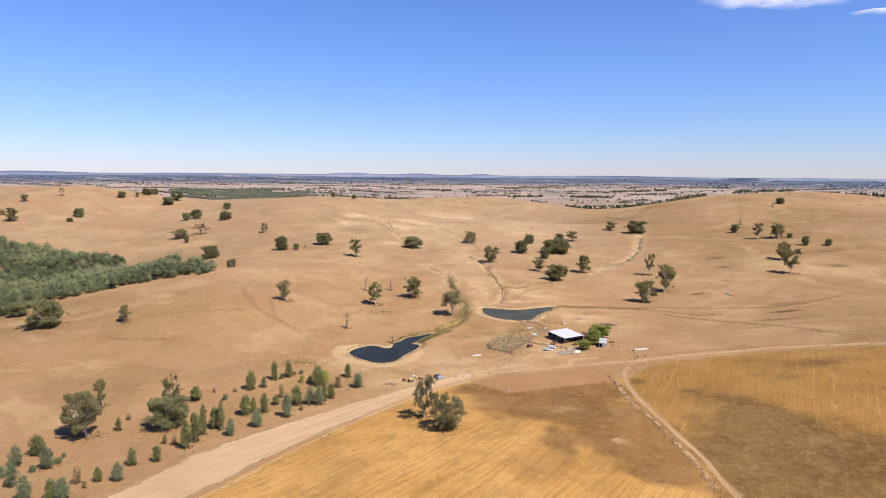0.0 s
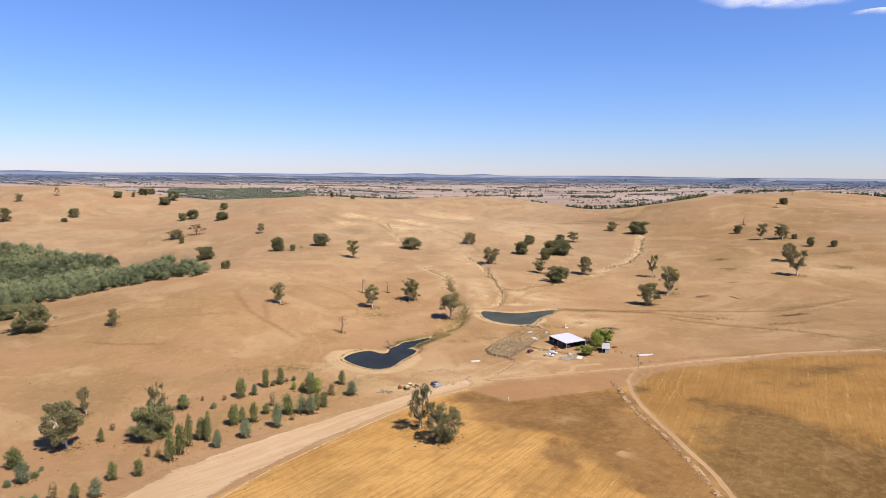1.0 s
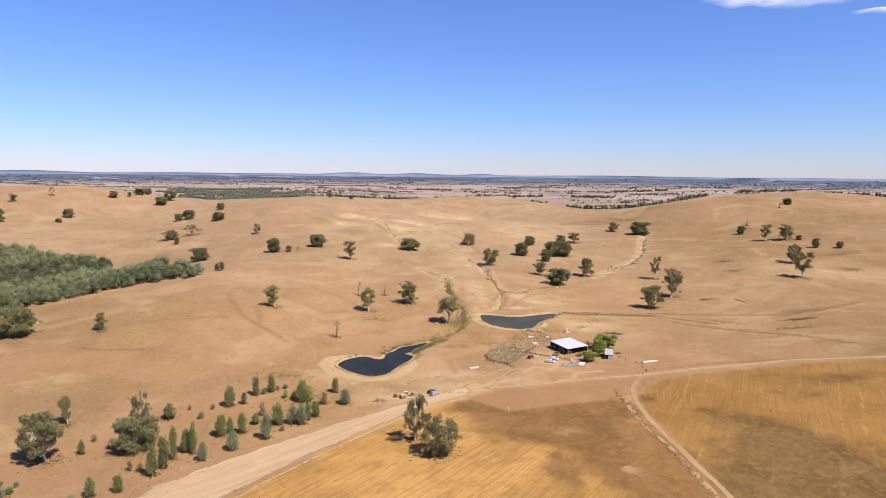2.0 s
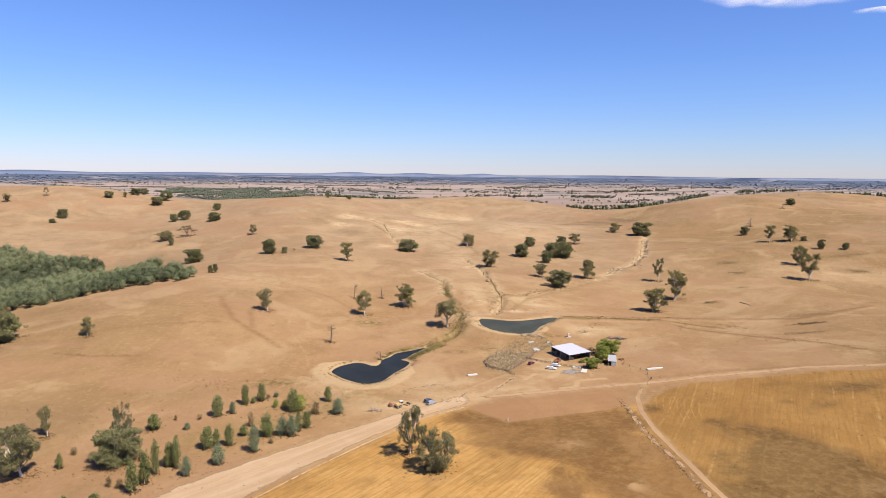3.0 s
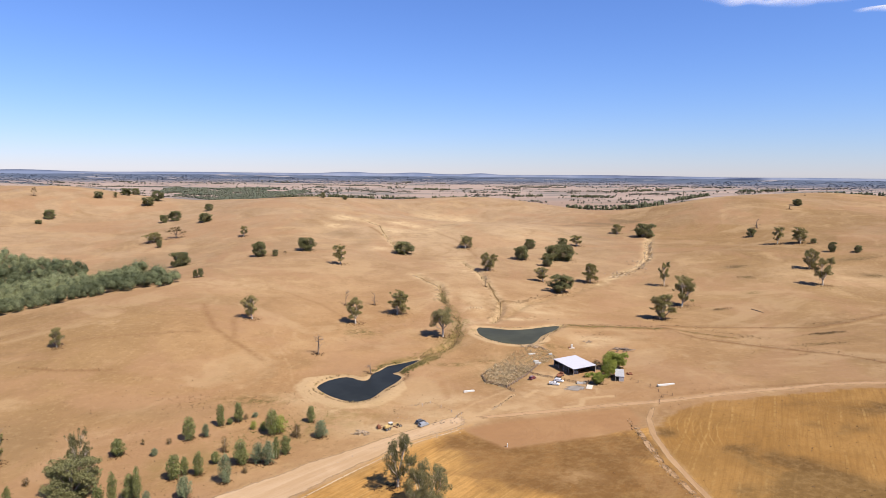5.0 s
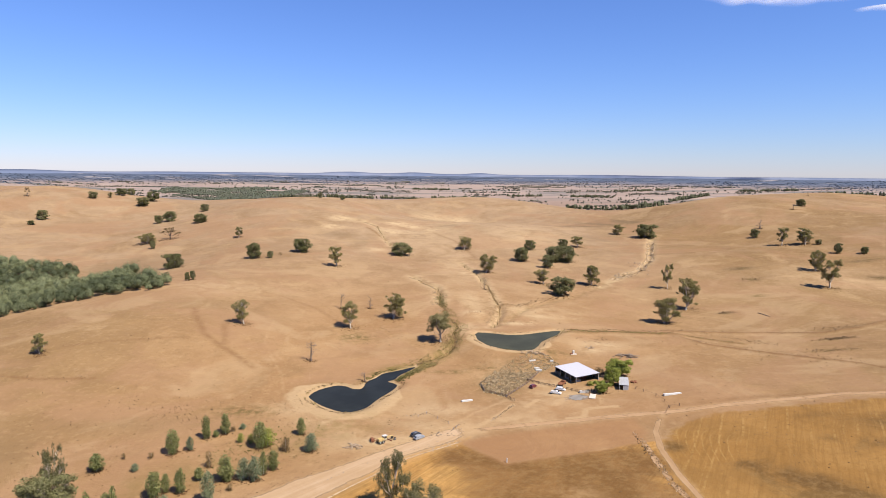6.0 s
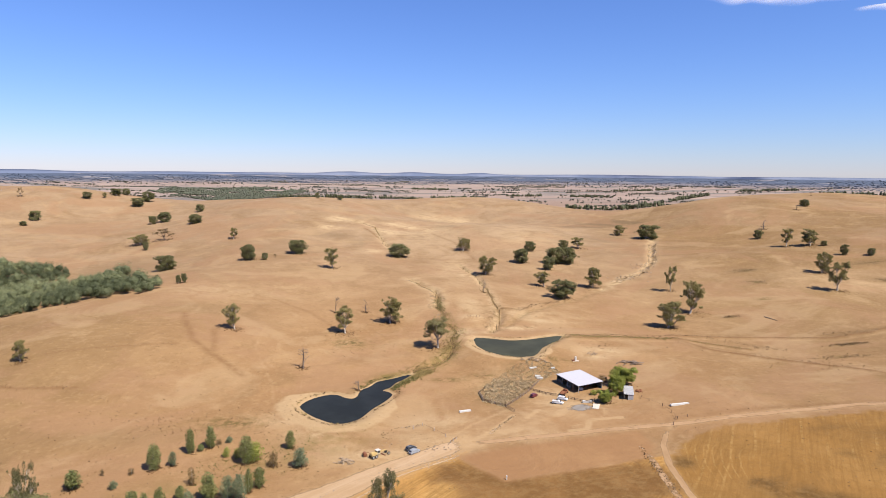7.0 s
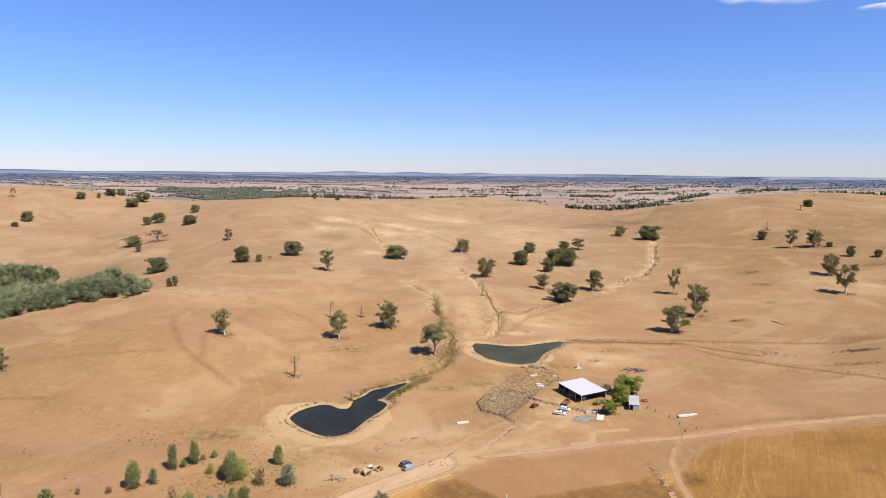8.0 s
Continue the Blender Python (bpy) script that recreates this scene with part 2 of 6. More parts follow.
def water_material(name, color):
    n = Nodes(name)
    n.bump(n.noise(0.9, 3, 0.5), 0.2, 0.06)
    n.put(n.shader, "IOR", 1.06)
    murk = n.mix(n.ramp(n.noise(0.06, 4), 0.35, 0.65), color, tuple(v * 0.75 for v in color))
    return n.finish(murk, 0.15, 0.0, 0.5)


def soft_edge(name, low, high, fade=0.5, scale=0.25, turn=0.8):
    """Bare earth, streaked along its way, that ends raggedly at its borders."""
    n = Nodes(name)
    spin = n.node("VectorRotate", Angle=turn)
    spin.rotation_type = "Z_AXIS"
    n.put(spin, "Vector", n.place())
    long = n.node("VectorMath")
    long.operation = "MULTIPLY"
    n.put(long, "0", spin.outputs[0])
    n.put(long, "1", (1.0, 0.07, 1.0))
    streaks = n.math("ADD", n.math("MULTIPLY", n.noise(0.35, 5, 0.6, at=long.outputs[0], warp=0.2), 0.6), n.math("MULTIPLY", n.noise(0.05, 6, 0.65, warp=0.8), 0.4))
    c = n.mix(n.ramp(streaks, 0.36, 0.64), low, high)
    c = n.mix(n.ramp(n.noise(1.4, 4, 0.65), 0.5, 0.7, 0.0, 0.25), c, tuple(v * 0.72 for v in low))
    n.bump(n.noise(1.2, 5, 0.7), 0.4, 0.12)
    n.finish(c, 0.95, 0.0, 0.1)
    gap = n.node("BsdfTransparent")
    blend = n.node("MixShader")
    edge = n.math("ADD", n.attr("cover"), n.math("MULTIPLY", n.math("SUBTRACT", n.noise(scale, 7, 0.7), 0.5), 1.5))
    n.put(blend, "0", n.ramp(edge, fade - 0.20, fade + 0.20))
    n.put(blend, "1", gap.outputs[0])
    n.put(blend, "2", n.shader.outputs[0])
    n.tree.links.new(blend.outputs[0], n.tree.nodes["Material Output"].inputs["Surface"])
    return n.mat


# ---- shapes of the land, in metres ----
DAM_LOW = [(-55.0, 360.9), (-54.2, 366.2), (-51.6, 371.2), (-47.7, 375.1), (-43.8, 377.3), (-39.8, 376.3), (-35.9, 372.8), (-32.3, 372.6), (-30.9, 376.0), (-30.7, 380.7), (-29.5, 384.8), (-26.5, 389.1), (-24.8, 393.5), (-23.1, 396.7), (-18.5, 399.9), (-14.6, 402.7), (-10.4, 406.3), (-6.0, 409.2), (-8.6, 404.1), (-11.0, 399.4), (-13.3, 396.4), (-14.8, 392.8), (-16.4, 387.6), (-19.7, 383.9), (-16.8, 381.6), (-14.6, 378.4), (-15.6, 373.2), (-18.2, 366.9), (-21.3, 360.9), (-23.3, 355.8), (-24.9, 351.1), (-26.6, 347.5), (-29.6, 344.3), (-32.7, 342.6), (-36.1, 342.5), (-39.3, 344.1), (-42.9, 346.7), (-47.1, 350.3), (-51.5, 355.3)]
DAM_HIGH = [(28.2, 457.3), (30.5, 462.2), (39.6, 460), (49.2, 456.7), (59.2, 458.2), (70, 463.3), (79, 467.4), (83.4, 467.5), (78.9, 457.5), (72.5, 449.1), (67.1, 441.2), (63.4, 431.5), (59.3, 424.3), (51.5, 422.1), (42.9, 424.8), (34.4, 432.8), (29.5, 443.4)]
CREEK_WEST = [(-18.4, 628.2), (-10.4, 608.6), (0.6, 588.6), (6.2, 564.7), (5.7, 533.4), (11.6, 504.7), (16.7, 473.8), (14.7, 445.2), (8.4, 428), (-0.3, 415.7), (-6.4, 404.6)]
CREEK_TOP = [(-136.8, 951.8), (-101.9, 944), (-78.1, 912.2), (-67, 853.1), (-50.4, 797)]
CREEK_MID = [(27.1, 718.4), (38.9, 660.7), (44.4, 598.4), (48, 542.9), (47, 507.5), (39.3, 473.2)]
GULLY_EAST = [(281.6, 900.2), (248.3, 803.6), (222.6, 723.1), (198.5, 679.5), (169.6, 649.5), (141.1, 613.2), (111, 571.3), (68.4, 520.9), (46, 482)]
CONTOUR_BANK = [(84, 461.6), (117.2, 468.8), (155.8, 469.8), (186.5, 440.8), (202.9, 408.7), (224.4, 370.2), (239.5, 335.1)]
ROAD_LEFT = [(-150, 110), (-129, 155), (-113, 195.3), (-98.7, 233.3), (-73.1, 259.7), (-47.4, 279.5), (-23, 297.7), (-6.8, 310.6), (4.8, 319.3), (20, 329.3)]
ROAD_RIGHT = [(-124, 110), (-99, 155), (-79, 192), (-70.3, 206.8), (-61.7, 225.6), (-43, 253.1), (-21.5, 278.8), (-6.4, 296), (4.6, 303.9), (19.1, 313.9)]
FARM_TRACK = [(16.5, 320.2), (40.3, 324.5), (64.7, 327.9), (85.7, 330.2), (100.2, 330.2), (120.2, 333.4), (147.6, 337.1), (181.1, 339.1), (234.8, 328.4)]
FIELD_TRACK = [(99.3, 327.2), (91.7, 311.8), (88.2, 293.7), (87.5, 275.3), (88.2, 255), (90.4, 233.2), (92.7, 216.3), (92.9, 201.8), (93.7, 190.7), (94.4, 181)]
BARE_TRIANGLE = [(14.6, 309.5), (39.7, 317.4), (64, 322.8), (86.9, 325.7), (88.2, 311.5), (83.7, 302.1), (31, 288.7)]
WOOD = [(-553, 752), (-491, 744), (-444, 724), (-400, 716), (-371, 705), (-346, 685), (-336, 662), (-322, 634), (-314, 662), (-279, 668), (-266, 622), (-240, 600), (-216, 560), (-206, 566), (-196, 545), (-206, 522), (-237, 516), (-260, 504), (-291, 486), (-310, 479), (-304, 440), (-322, 418)]
YARD = [(25.6, 379.6), (27.5, 367.1), (37.3, 358.3), (50, 377), (58.3, 392.1), (72.1, 404.6), (68.3, 415.2), (57, 418.1), (45.9, 410.9), (34.9, 398.6)]
DARK1 = [(51.1, 281.9), (71.4, 280), (78.5, 268.5), (77.7, 241.3), (61.9, 250.4)]
WORN_WEST = [(8, 306), (31, 298), (86, 310), (88, 270), (88, 240), (91, 200), (66, 200), (60, 222), (50, 225), (44, 212), (34, 230), (44, 250), (26, 258), (20, 246), (12, 262), (18, 280)]
WORN_EAST = [(110, 283), (126, 277), (136, 266), (147, 258), (156, 240), (156, 228), (190, 216), (200, 185), (92, 185), (91, 212), (92, 228), (97, 242), (108, 254), (119, 267)]
DARK_SOIL = [(170, 1015), (268, 1090), (310, 1010), (240, 1002)]
RILL_HILL = [(-90.5, 390.8), (-110.6, 410.4), (-129.3, 429.5), (-146, 461.1), (-154, 479.2)]
RILL_WEST = [(-205.6, 369.1), (-182.4, 366.8), (-160, 368)]
RILL_TREE = [(-195.4, 405.7), (-178.6, 410.9), (-159.8, 417), (-137, 422.8)]
RILL_MID = [(-111.3, 536.3), (-83.2, 511.5), (-62.5, 485.5)]
RILL_TRACK = [(112.7, 338.1), (147.1, 342.9), (199.5, 338.1)]
RILL_TOP = [(-91.6, 900.7), (-77.9, 876.1), (-68.5, 847.1)]
RILL_NE = [(-2.4, 882.6), (18.9, 840.3), (34.6, 795.5), (42.1, 749.8)]
TERRACE_UPPER = [(154.7, 479.3), (183.4, 472), (209.8, 464.7), (240.4, 452.5), (268.5, 457.2), (305.5, 474.8)]
TERRACE_LOWER = [(152.8, 473.9), (163.1, 443.5), (182.1, 425.4), (202.5, 400.1), (215.7, 383.3), (225, 358.8)]
WATER_LOW, WATER_HIGH = 4.8, 10.6

HILLS = []


def hills(y, width, first, step, *heights):
    """A row of rounded swells across the land."""
    for k, h in enumerate(heights):
        HILLS.append((first + k * step, y, width, h))


hills(60, 170, -450, 300, -2.4, 17.2, -3, 6.9)
hills(280, 100, -300, 115, 27.4, -27.2, 3.1, 5.7, -2.1, 23.3, 1.7)
hills(400, 90, -280, 105, -12.3, 17.1, 3.2, -11.6, 13.8, -10.9, 16.3)
hills(520, 100, -330, 125, -1.9, 21.3, -13.6, 21.6, -16.5, 21.7, -18.8)
hills(680, 115, -480, 150, 7.7, -11.4, 13.1, 8.9, -0.1, 8.9, 16.1, 33.3)
hills(830, 120, -680, 165, 11.8, 10.8, 6.7, 13.3, -4.4, 8.6, 8.5, -5.7, 34.7)
hills(980, 120, -760, 170, 21, 4.4, -4.2, 23.8, 7.4, 42.4, -23.5, 48.3, 1.1, 25.2)
hills(1140, 130, -900, 190, -32.5, 48.7, 23.8, 17.7, 35.3, -42.8, 30.8, 18.3, 33.2, 23.2)
hills(1300, 140, -1000, 220, 66.3, 21, -1.8, 11.4, 10.2, 43.9, -19.7, 27.5, 27.6, 48.7)
hills(1470, 170, -1000, 330, 63.2, 40.1, 27.2, 22.9, 29.8, -9.3, 9.2)
PLAIN_R = np.array((-9000, 0, 1420, 1650, 2100, 2500, 2850, 3250, 4000, 4500, 4950, 9000), float)
PLAIN_Z = np.array((0, 0, 0, -28, -75, -68, -52, -27, 6, 42, 86, 86), float)


def smooth(x, a, b):
    s = np.clip((x - a) / (b - a), 0, 1)
    return s * s * (3 - 2 * s)


def line_distance(x, y, pts, closed=False):
    """Distance from a broken line, and where along it (0 to 1)."""
    best, along = np.full(np.shape(x), 1e9), np.zeros(np.shape(x))
    pts = list(pts) + ([pts[0]] if closed else [])
    for k in range(len(pts) - 1):
        (ax, ay), (bx, by) = pts[k], pts[k + 1]
        ux, uy = bx - ax, by - ay
        s = np.clip(((x - ax) * ux + (y - ay) * uy) / (ux * ux + uy * uy), 0, 1)
        d = np.hypot(x - ax - s * ux, y - ay - s * uy)
        near = d < best
        best, along = np.where(near, d, best), np.where(near, (k + s) / (len(pts) - 1), along)
    return best, along


def area_distance(x, y, pts):
    """Signed distance from an area's border, negative inside."""
    d, _ = line_distance(x, y, pts, True)
    inside = np.zeros(np.shape(x), bool)
    for k in range(len(pts)):
        (ax, ay), (bx, by) = pts[k], pts[k - 1]
        if ay != by:
            inside ^= ((ay > y) != (by > y)) & (x < (bx - ax) * (y - ay) / (by - ay) + ax)
    return np.where(inside, -d, d)


def rolling(x, y, scale, seed):
    """Cheap smooth waves that never quite repeat."""
    g = np.random.default_rng(seed)
    out = np.zeros(np.shape(x))
    for k in range(7):
        a, w, p = g.uniform(0, 6.28), g.uniform(0.6, 1.7) / scale, g.uniform(0, 6.28)
        out += np.sin((x * np.cos(a) + y * np.sin(a)) * w + p)
    return out / 7


def land(x, y):
    """The rolling land without its dams and gullies."""
    r = np.hypot(x, y)
    base = np.mean([np.interp(r + o, PLAIN_R, PLAIN_Z) for o in np.linspace(-140, 140, 15)], 0)
    h = np.zeros_like(base)
    for cx, cy, w, a in HILLS:
        h += a * np.exp(-((x - cx) ** 2 + (y - cy) ** 2) / (2 * w * w))
    return base + h * (1 - smooth(r, 1480, 2100))


def height(x, y):
    """The finished ground."""
    x, y = np.asarray(x, float), np.asarray(y, float)
    z = land(x, y)
    r = np.hypot(x, y)
    z = z + (rolling(x, y, 22, 5) * 0.6 + rolling(x, y, 55, 6) * 1.0 + rolling(x, y, 9, 7) * 0.12 + rolling(x, y, 30, 15) * 1.7 * smooth(r, 540, 820)) * (1 - smooth(r, 1300, 2000))
    for line, depth, wide in ((CREEK_WEST, 2.6, 2.4), (CREEK_TOP, 2.2, 3.2), (CREEK_MID, 2.4, 2.4), (GULLY_EAST, 3.2, 3.2)):
        d, s = line_distance(x + rolling(x, y, 9, 8) * 4, y + rolling(x, y, 9, 9) * 4, line)
        z = z - depth * np.exp(-((d / wide) ** 2)) * (0.55 + 0.45 * np.sin(s * 9)) * (1 - 0.75 * smooth(s, 0.55, 0.75) if line is GULLY_EAST else 1)
    z = z + 0.9 * np.exp(-(((x - 30) / 8) ** 2) - ((y - 503) / 7) ** 2)
    for line in (TERRACE_UPPER, TERRACE_LOWER):
        d, s = line_distance(x, y, line)
        z = z + 0.6 * np.exp(-((d / 3.0) ** 2))
    d, s = line_distance(x, y, CONTOUR_BANK[:4])
    z = z + 0.5 * np.exp(-((d / 3.0) ** 2)) - 0.5 * np.exp(-(((d - 5) / 3.0) ** 2)) * 0.4
    for pts, level in ((DAM_LOW, WATER_LOW), (DAM_HIGH, WATER_HIGH)):
        d = area_distance(x, y, pts)
        rim = np.where(d < 0, np.maximum(d * 0.5, -2.0), np.where(d < 5, d * 0.22, 1.1 - (d - 5) * 0.02))
        w = 1 - smooth(d, 3.5, 24)
        z = z * (1 - w) + (level + rim) * w
    return z


def ground_z(x, y):
    return float(height(np.array([x]), np.array([y]))[0])


# ---- mesh helpers ----
def mesh_of(name, verts, faces, material=None, smooth_faces=False, attrs=None):
    me = bpy.data.meshes.new(name)
    verts, faces = np.asarray(verts, np.float32), np.asarray(faces, np.int32)
    n, k = faces.shape
    me.vertices.add(len(verts))
    me.vertices.foreach_set("co", verts.ravel())
    me.loops.add(n * k)
    me.loops.foreach_set("vertex_index", faces.ravel())
    me.polygons.add(n)
    me.polygons.foreach_set("loop_start", np.arange(0, n * k, k, dtype=np.int32))
    me.polygons.foreach_set("use_smooth", np.full(n, smooth_faces))
    me.update(calc_edges=True)
    for key, values in (attrs or {}).items():
        me.attributes.new(key, "FLOAT", "POINT").data.foreach_set("value", np.asarray(values, np.float32))
    if material:
        me.materials.append(material)
    return me


def part(name, bm, material, parent=None, label="", smooth_faces=False):
    """One mesh object out of a bmesh or a mesh, under its thing."""
    if isinstance(bm, bmesh.types.BMesh):
        me = bpy.data.meshes.new(name)
        if smooth_faces:
            for f in bm.faces:
                f.smooth = True
        bm.to_mesh(me)
        bm.free()
        me.materials.append(material)
    else:
        me = bm
    ob = new(name, me)
    if parent:
        ob.parent = parent
    return tagged(ob, label)


def box(bm, sx, sy, sz, m=None, bevel=0.0):
    """A box standing on its base's middle, its edges rounded."""
    made = bmesh.ops.create_cube(bm, size=1, matrix=(m or Matrix()) @ Matrix.Translation((0, 0, sz / 2)) @ Matrix.Diagonal((sx, sy, sz, 1)))
    if bevel:
        edges = {e for v in made["verts"] for e in v.link_edges}
        bmesh.ops.bevel(bm, geom=list(edges), offset=bevel, segments=2, affect="EDGES", profile=0.6)
    return bm


def tube(verts, faces, points, radii, sides=6):
    """Adds a tapered limb along points to lists of vertices and faces."""
    base = len(verts)
    pts = [Vector(p) for p in points]
    for k, p in enumerate(pts):
        way = (pts[min(k + 1, len(pts) - 1)] - pts[max(k - 1, 0)]).normalized()
        u = way.orthogonal().normalized()
        v = way.cross(u)
        for j in range(sides):
            a = 2 * math.pi * j / sides
            verts.append(p + (u * math.cos(a) + v * math.sin(a)) * radii[k])
    for k in range(len(pts) - 1):
        for j in range(sides):
            a, b = base + k * sides + j, base + k * sides + (j + 1) % sides
            faces.append((a, b, b + sides, a + sides))
    top = base + (len(pts) - 1) * sides
    for j in range(0, sides - 2, 2):
        faces.append((top, top + j + 1, top + j + 2, top + min(j + 3, sides - 1)) if j + 3 < sides else (top, top + j + 1, top + j + 2, top))


def cards(centres, sizes, g, outward=None):
    """Small bent leaf sprays: one kite of two faces each, at random tilts."""
    n = len(centres)
    a = g.normal(size=(n, 3))
    if outward is not None:
        a = a * 0.8 + outward
    a /= np.linalg.norm(a, axis=1)[:, None] + 1e-9
    b = np.cross(a, g.normal(size=(n, 3)))
    b /= np.linalg.norm(b, axis=1)[:, None] + 1e-9
    c = np.cross(a, b)
    s = np.asarray(sizes)[:, None]
    lift = a * s * 0.25
    v = np.stack([centres - b * s, centres + c * s * 0.55 + lift, centres + b * s * 1.1, centres - c * s * 0.6 + lift * 0.6], 1).reshape(-1, 3)
    return v, np.arange(4 * n).reshape(n, 4)


def in_ball(g, n, hollow=0.45):
    d = g.normal(size=(n, 3))
    d /= np.linalg.norm(d, axis=1)[:, None]
    return d * (hollow + (1 - hollow) * g.random((n, 1)) ** 0.6)


# ---- ground ----
def build_ground():
    front = np.linspace(-40, 40, 401)
    angle = np.radians(np.concatenate([front, np.linspace(40, 320, 57)[1:-1]]))
    rings = [4, 30, 70, 110, 145]
    while rings[-1] < 170:
        rings.append(rings[-1] + 6)
    while rings[-1] < 560:
        rings.append(rings[-1] + 1.5)
    while rings[-1] < 1700:
        rings.append(rings[-1] * 1.0065)
    while rings[-1] < 4900:
        rings.append(rings[-1] * 1.016)
    rings = np.array(rings + [4950])
    rr, aa = np.meshgrid(rings, angle, indexing="ij")
    x, y = (rr * np.sin(aa)).ravel(), (rr * np.cos(aa)).ravel()
    x, y = np.append(x, 0), np.append(y, 0)
    z = height(x, y)
    nr, na = rr.shape
    i, j = np.meshgrid(np.arange(nr - 1), np.arange(na), indexing="ij")
    j2 = (j + 1) % na
    quads = np.stack([i * na + j, i * na + j2, (i + 1) * na + j2, (i + 1) * na + j], -1).reshape(-1, 4)
    quads = quads[:, ::-1]
    r = np.hypot(x, y)
    # cropped land: beyond the road and under the farm track
    field = np.array(ROAD_RIGHT + [(16, 306), (31, 289), (84, 301.5), (93, 303), (103, 316), (121, 325), (148, 329), (181, 331), (240, 320), (420, 300), (420, 60), (-140, 60)])
    stub = 0.5 - area_distance(x, y, [tuple(p) for p in field]) / np.where(x > 88, 15.0, 8.0)
    east = smooth(x - np.interp(y, (60, 181, 202, 233, 275, 312, 340), (97, 94.4, 93, 90.4, 87.5, 91.7, 100)), -3, 3)
    worn = np.zeros(len(x))
    for cx, cy, sx_, sy_, k in ((93, 297, 6, 6, 0.8), (192, 307, 20, 9, 0.7), (163, 289, 12, 6, 0.4), (146, 296, 10, 5, 0.35), (150, 318, 16, 4, 0.3), (185, 225, 30, 18, 0.35), (-10, 215, 16, 10, 0.25), (30, 205, 14, 9, 0.3)):
        worn = np.maximum(worn, k * np.exp(-(((x - cx) / sx_) ** 2 + ((y - cy) / sy_) ** 2)))
    wx_, wy_ = x + rolling(x, y, 8, 73) * 14 + rolling(x, y, 3, 75) * 5, y + rolling(x, y, 8, 74) * 14 + rolling(x, y, 3, 76) * 5
    worn = np.maximum(worn, 0.92 * smooth(-area_distance(wx_, wy_, WORN_WEST), -9, 10))
    worn = np.maximum(worn, 1.05 * smooth(-area_distance(wx_, wy_, WORN_EAST), -12, 13))
    scald = np.zeros(len(x))
    for cx, cy, sx_, sy_, k in ((52, 263, 7, 8, 0.55), (66.2, 231, 4, 5, 0.9), (103, 212, 8, 5, 0.4), (140, 226, 8, 6, 0.35), (30, 300, 9, 4, 0.5), (76, 256, 5, 8, 0.35), (-0.3, 238, 10, 8, 0.35)):
        scald = np.maximum(scald, k * np.exp(-(((x - cx) / sx_) ** 2 + ((y - cy) / sy_) ** 2)))
    inner = -area_distance(x, y, [tuple(p) for p in field])
    lap = np.where(east > 0.5, -9 * np.log(np.exp(-line_distance(x, y, FIELD_TRACK)[0] / 9) + np.exp(-line_distance(x, y, FARM_TRACK)[0] / 9) + 1e-12), inner)
    headland = np.where(east > 0.5, 1 - smooth(np.hypot(x - 104, y - 296), 8, 22), 1 - smooth(lap, 9, 16))
    row = np.where(east > 0.5, x * math.cos(0.50) - y * math.sin(0.50), x * math.cos(0.65) - y * math.sin(0.65))
    side_tone = np.maximum(smooth(x - 0.10 * y, 60, 230), smooth(-x - 0.05 * y, 60, 190) * (1 - 0.85 * smooth(r, 480, 660))) * (1 - 0.25 * smooth(r, 900, 1300))
    brown = 0.9 * (1 - smooth(area_distance(x, y, DARK_SOIL), -6, 3))
    for cx, cy, sx_, sy_, k in ((-77, 816, 26, 16, 0.7), (-125, 847, 22, 14, 0.7), (14, 931, 26, 16, 0.5), (208, 886, 44, 30, 0.6), (174, 867, 30, 24, 0.5), (-38, 1150, 60, 50, 0.4), (282, 650, 12, 7, 0.8), (213, 524, 6, 3, 0.9), (271, 607, 10, 6, 0.6), (241, 437, 9, 3, 1.0), (386, 610, 14, 7, 0.7), (403, 658, 26, 5, 0.7), (-300, 700, 60, 40, 0.5), (-118, 470, 30, 22, 0.30), (-150, 490, 40, 20, 0.28), (-250, 380, 40, 12, 0.5), (-120, 330, 40, 10, 0.35), (-180, 300, 40, 24, 0.4)):
        brown = np.maximum(brown, k * np.exp(-(((x - cx) / sx_) ** 2 + ((y - cy) / sy_) ** 2)))
    bare = 1 - smooth(area_distance(x, y, BARE_TRIANGLE), -2, 3)
    bare = np.maximum(bare, 0.7 * np.exp(-(((x - 82) / 48) ** 2) - ((y - 340) / 17) ** 2))
    rill = np.zeros(len(x))
    for line, wide, k in ((RILL_HILL, 2.2, 0.75), ([(-112, 412), (-124, 450), (-120, 480)], 2.0, 0.6), (RILL_WEST, 1.4, 0.8), (RILL_TREE, 1.4, 0.5), (RILL_MID, 1.6, 0.5), (RILL_TRACK, 2.2, 0.7), (RILL_TOP, 2.0, 1.0), (RILL_NE, 2.0, 0.6), (TERRACE_UPPER, 1.8, 0.9), (TERRACE_LOWER, 2.0, 0.95), (CONTOUR_BANK[:4], 1.7, 0.8)):
        d, s = line_distance(x + rolling(x, y, 12, 71) * 1.5, y + rolling(x, y, 12, 72) * 1.5, line)
        rill = np.maximum(rill, k * np.exp(-((d / wide) ** 2)))
    d = np.minimum.reduce([line_distance(x, y + 5, line)[0] for line in (TERRACE_UPPER, TERRACE_LOWER, CONTOUR_BANK[:4])])
    terrace = np.exp(-((d / 3.5) ** 2))
    dust = 0.42 * terrace
    middle = [((p[0] + q[0]) / 2, (p[1] + q[1]) / 2) for p, q in zip(ROAD_LEFT, ROAD_RIGHT)]
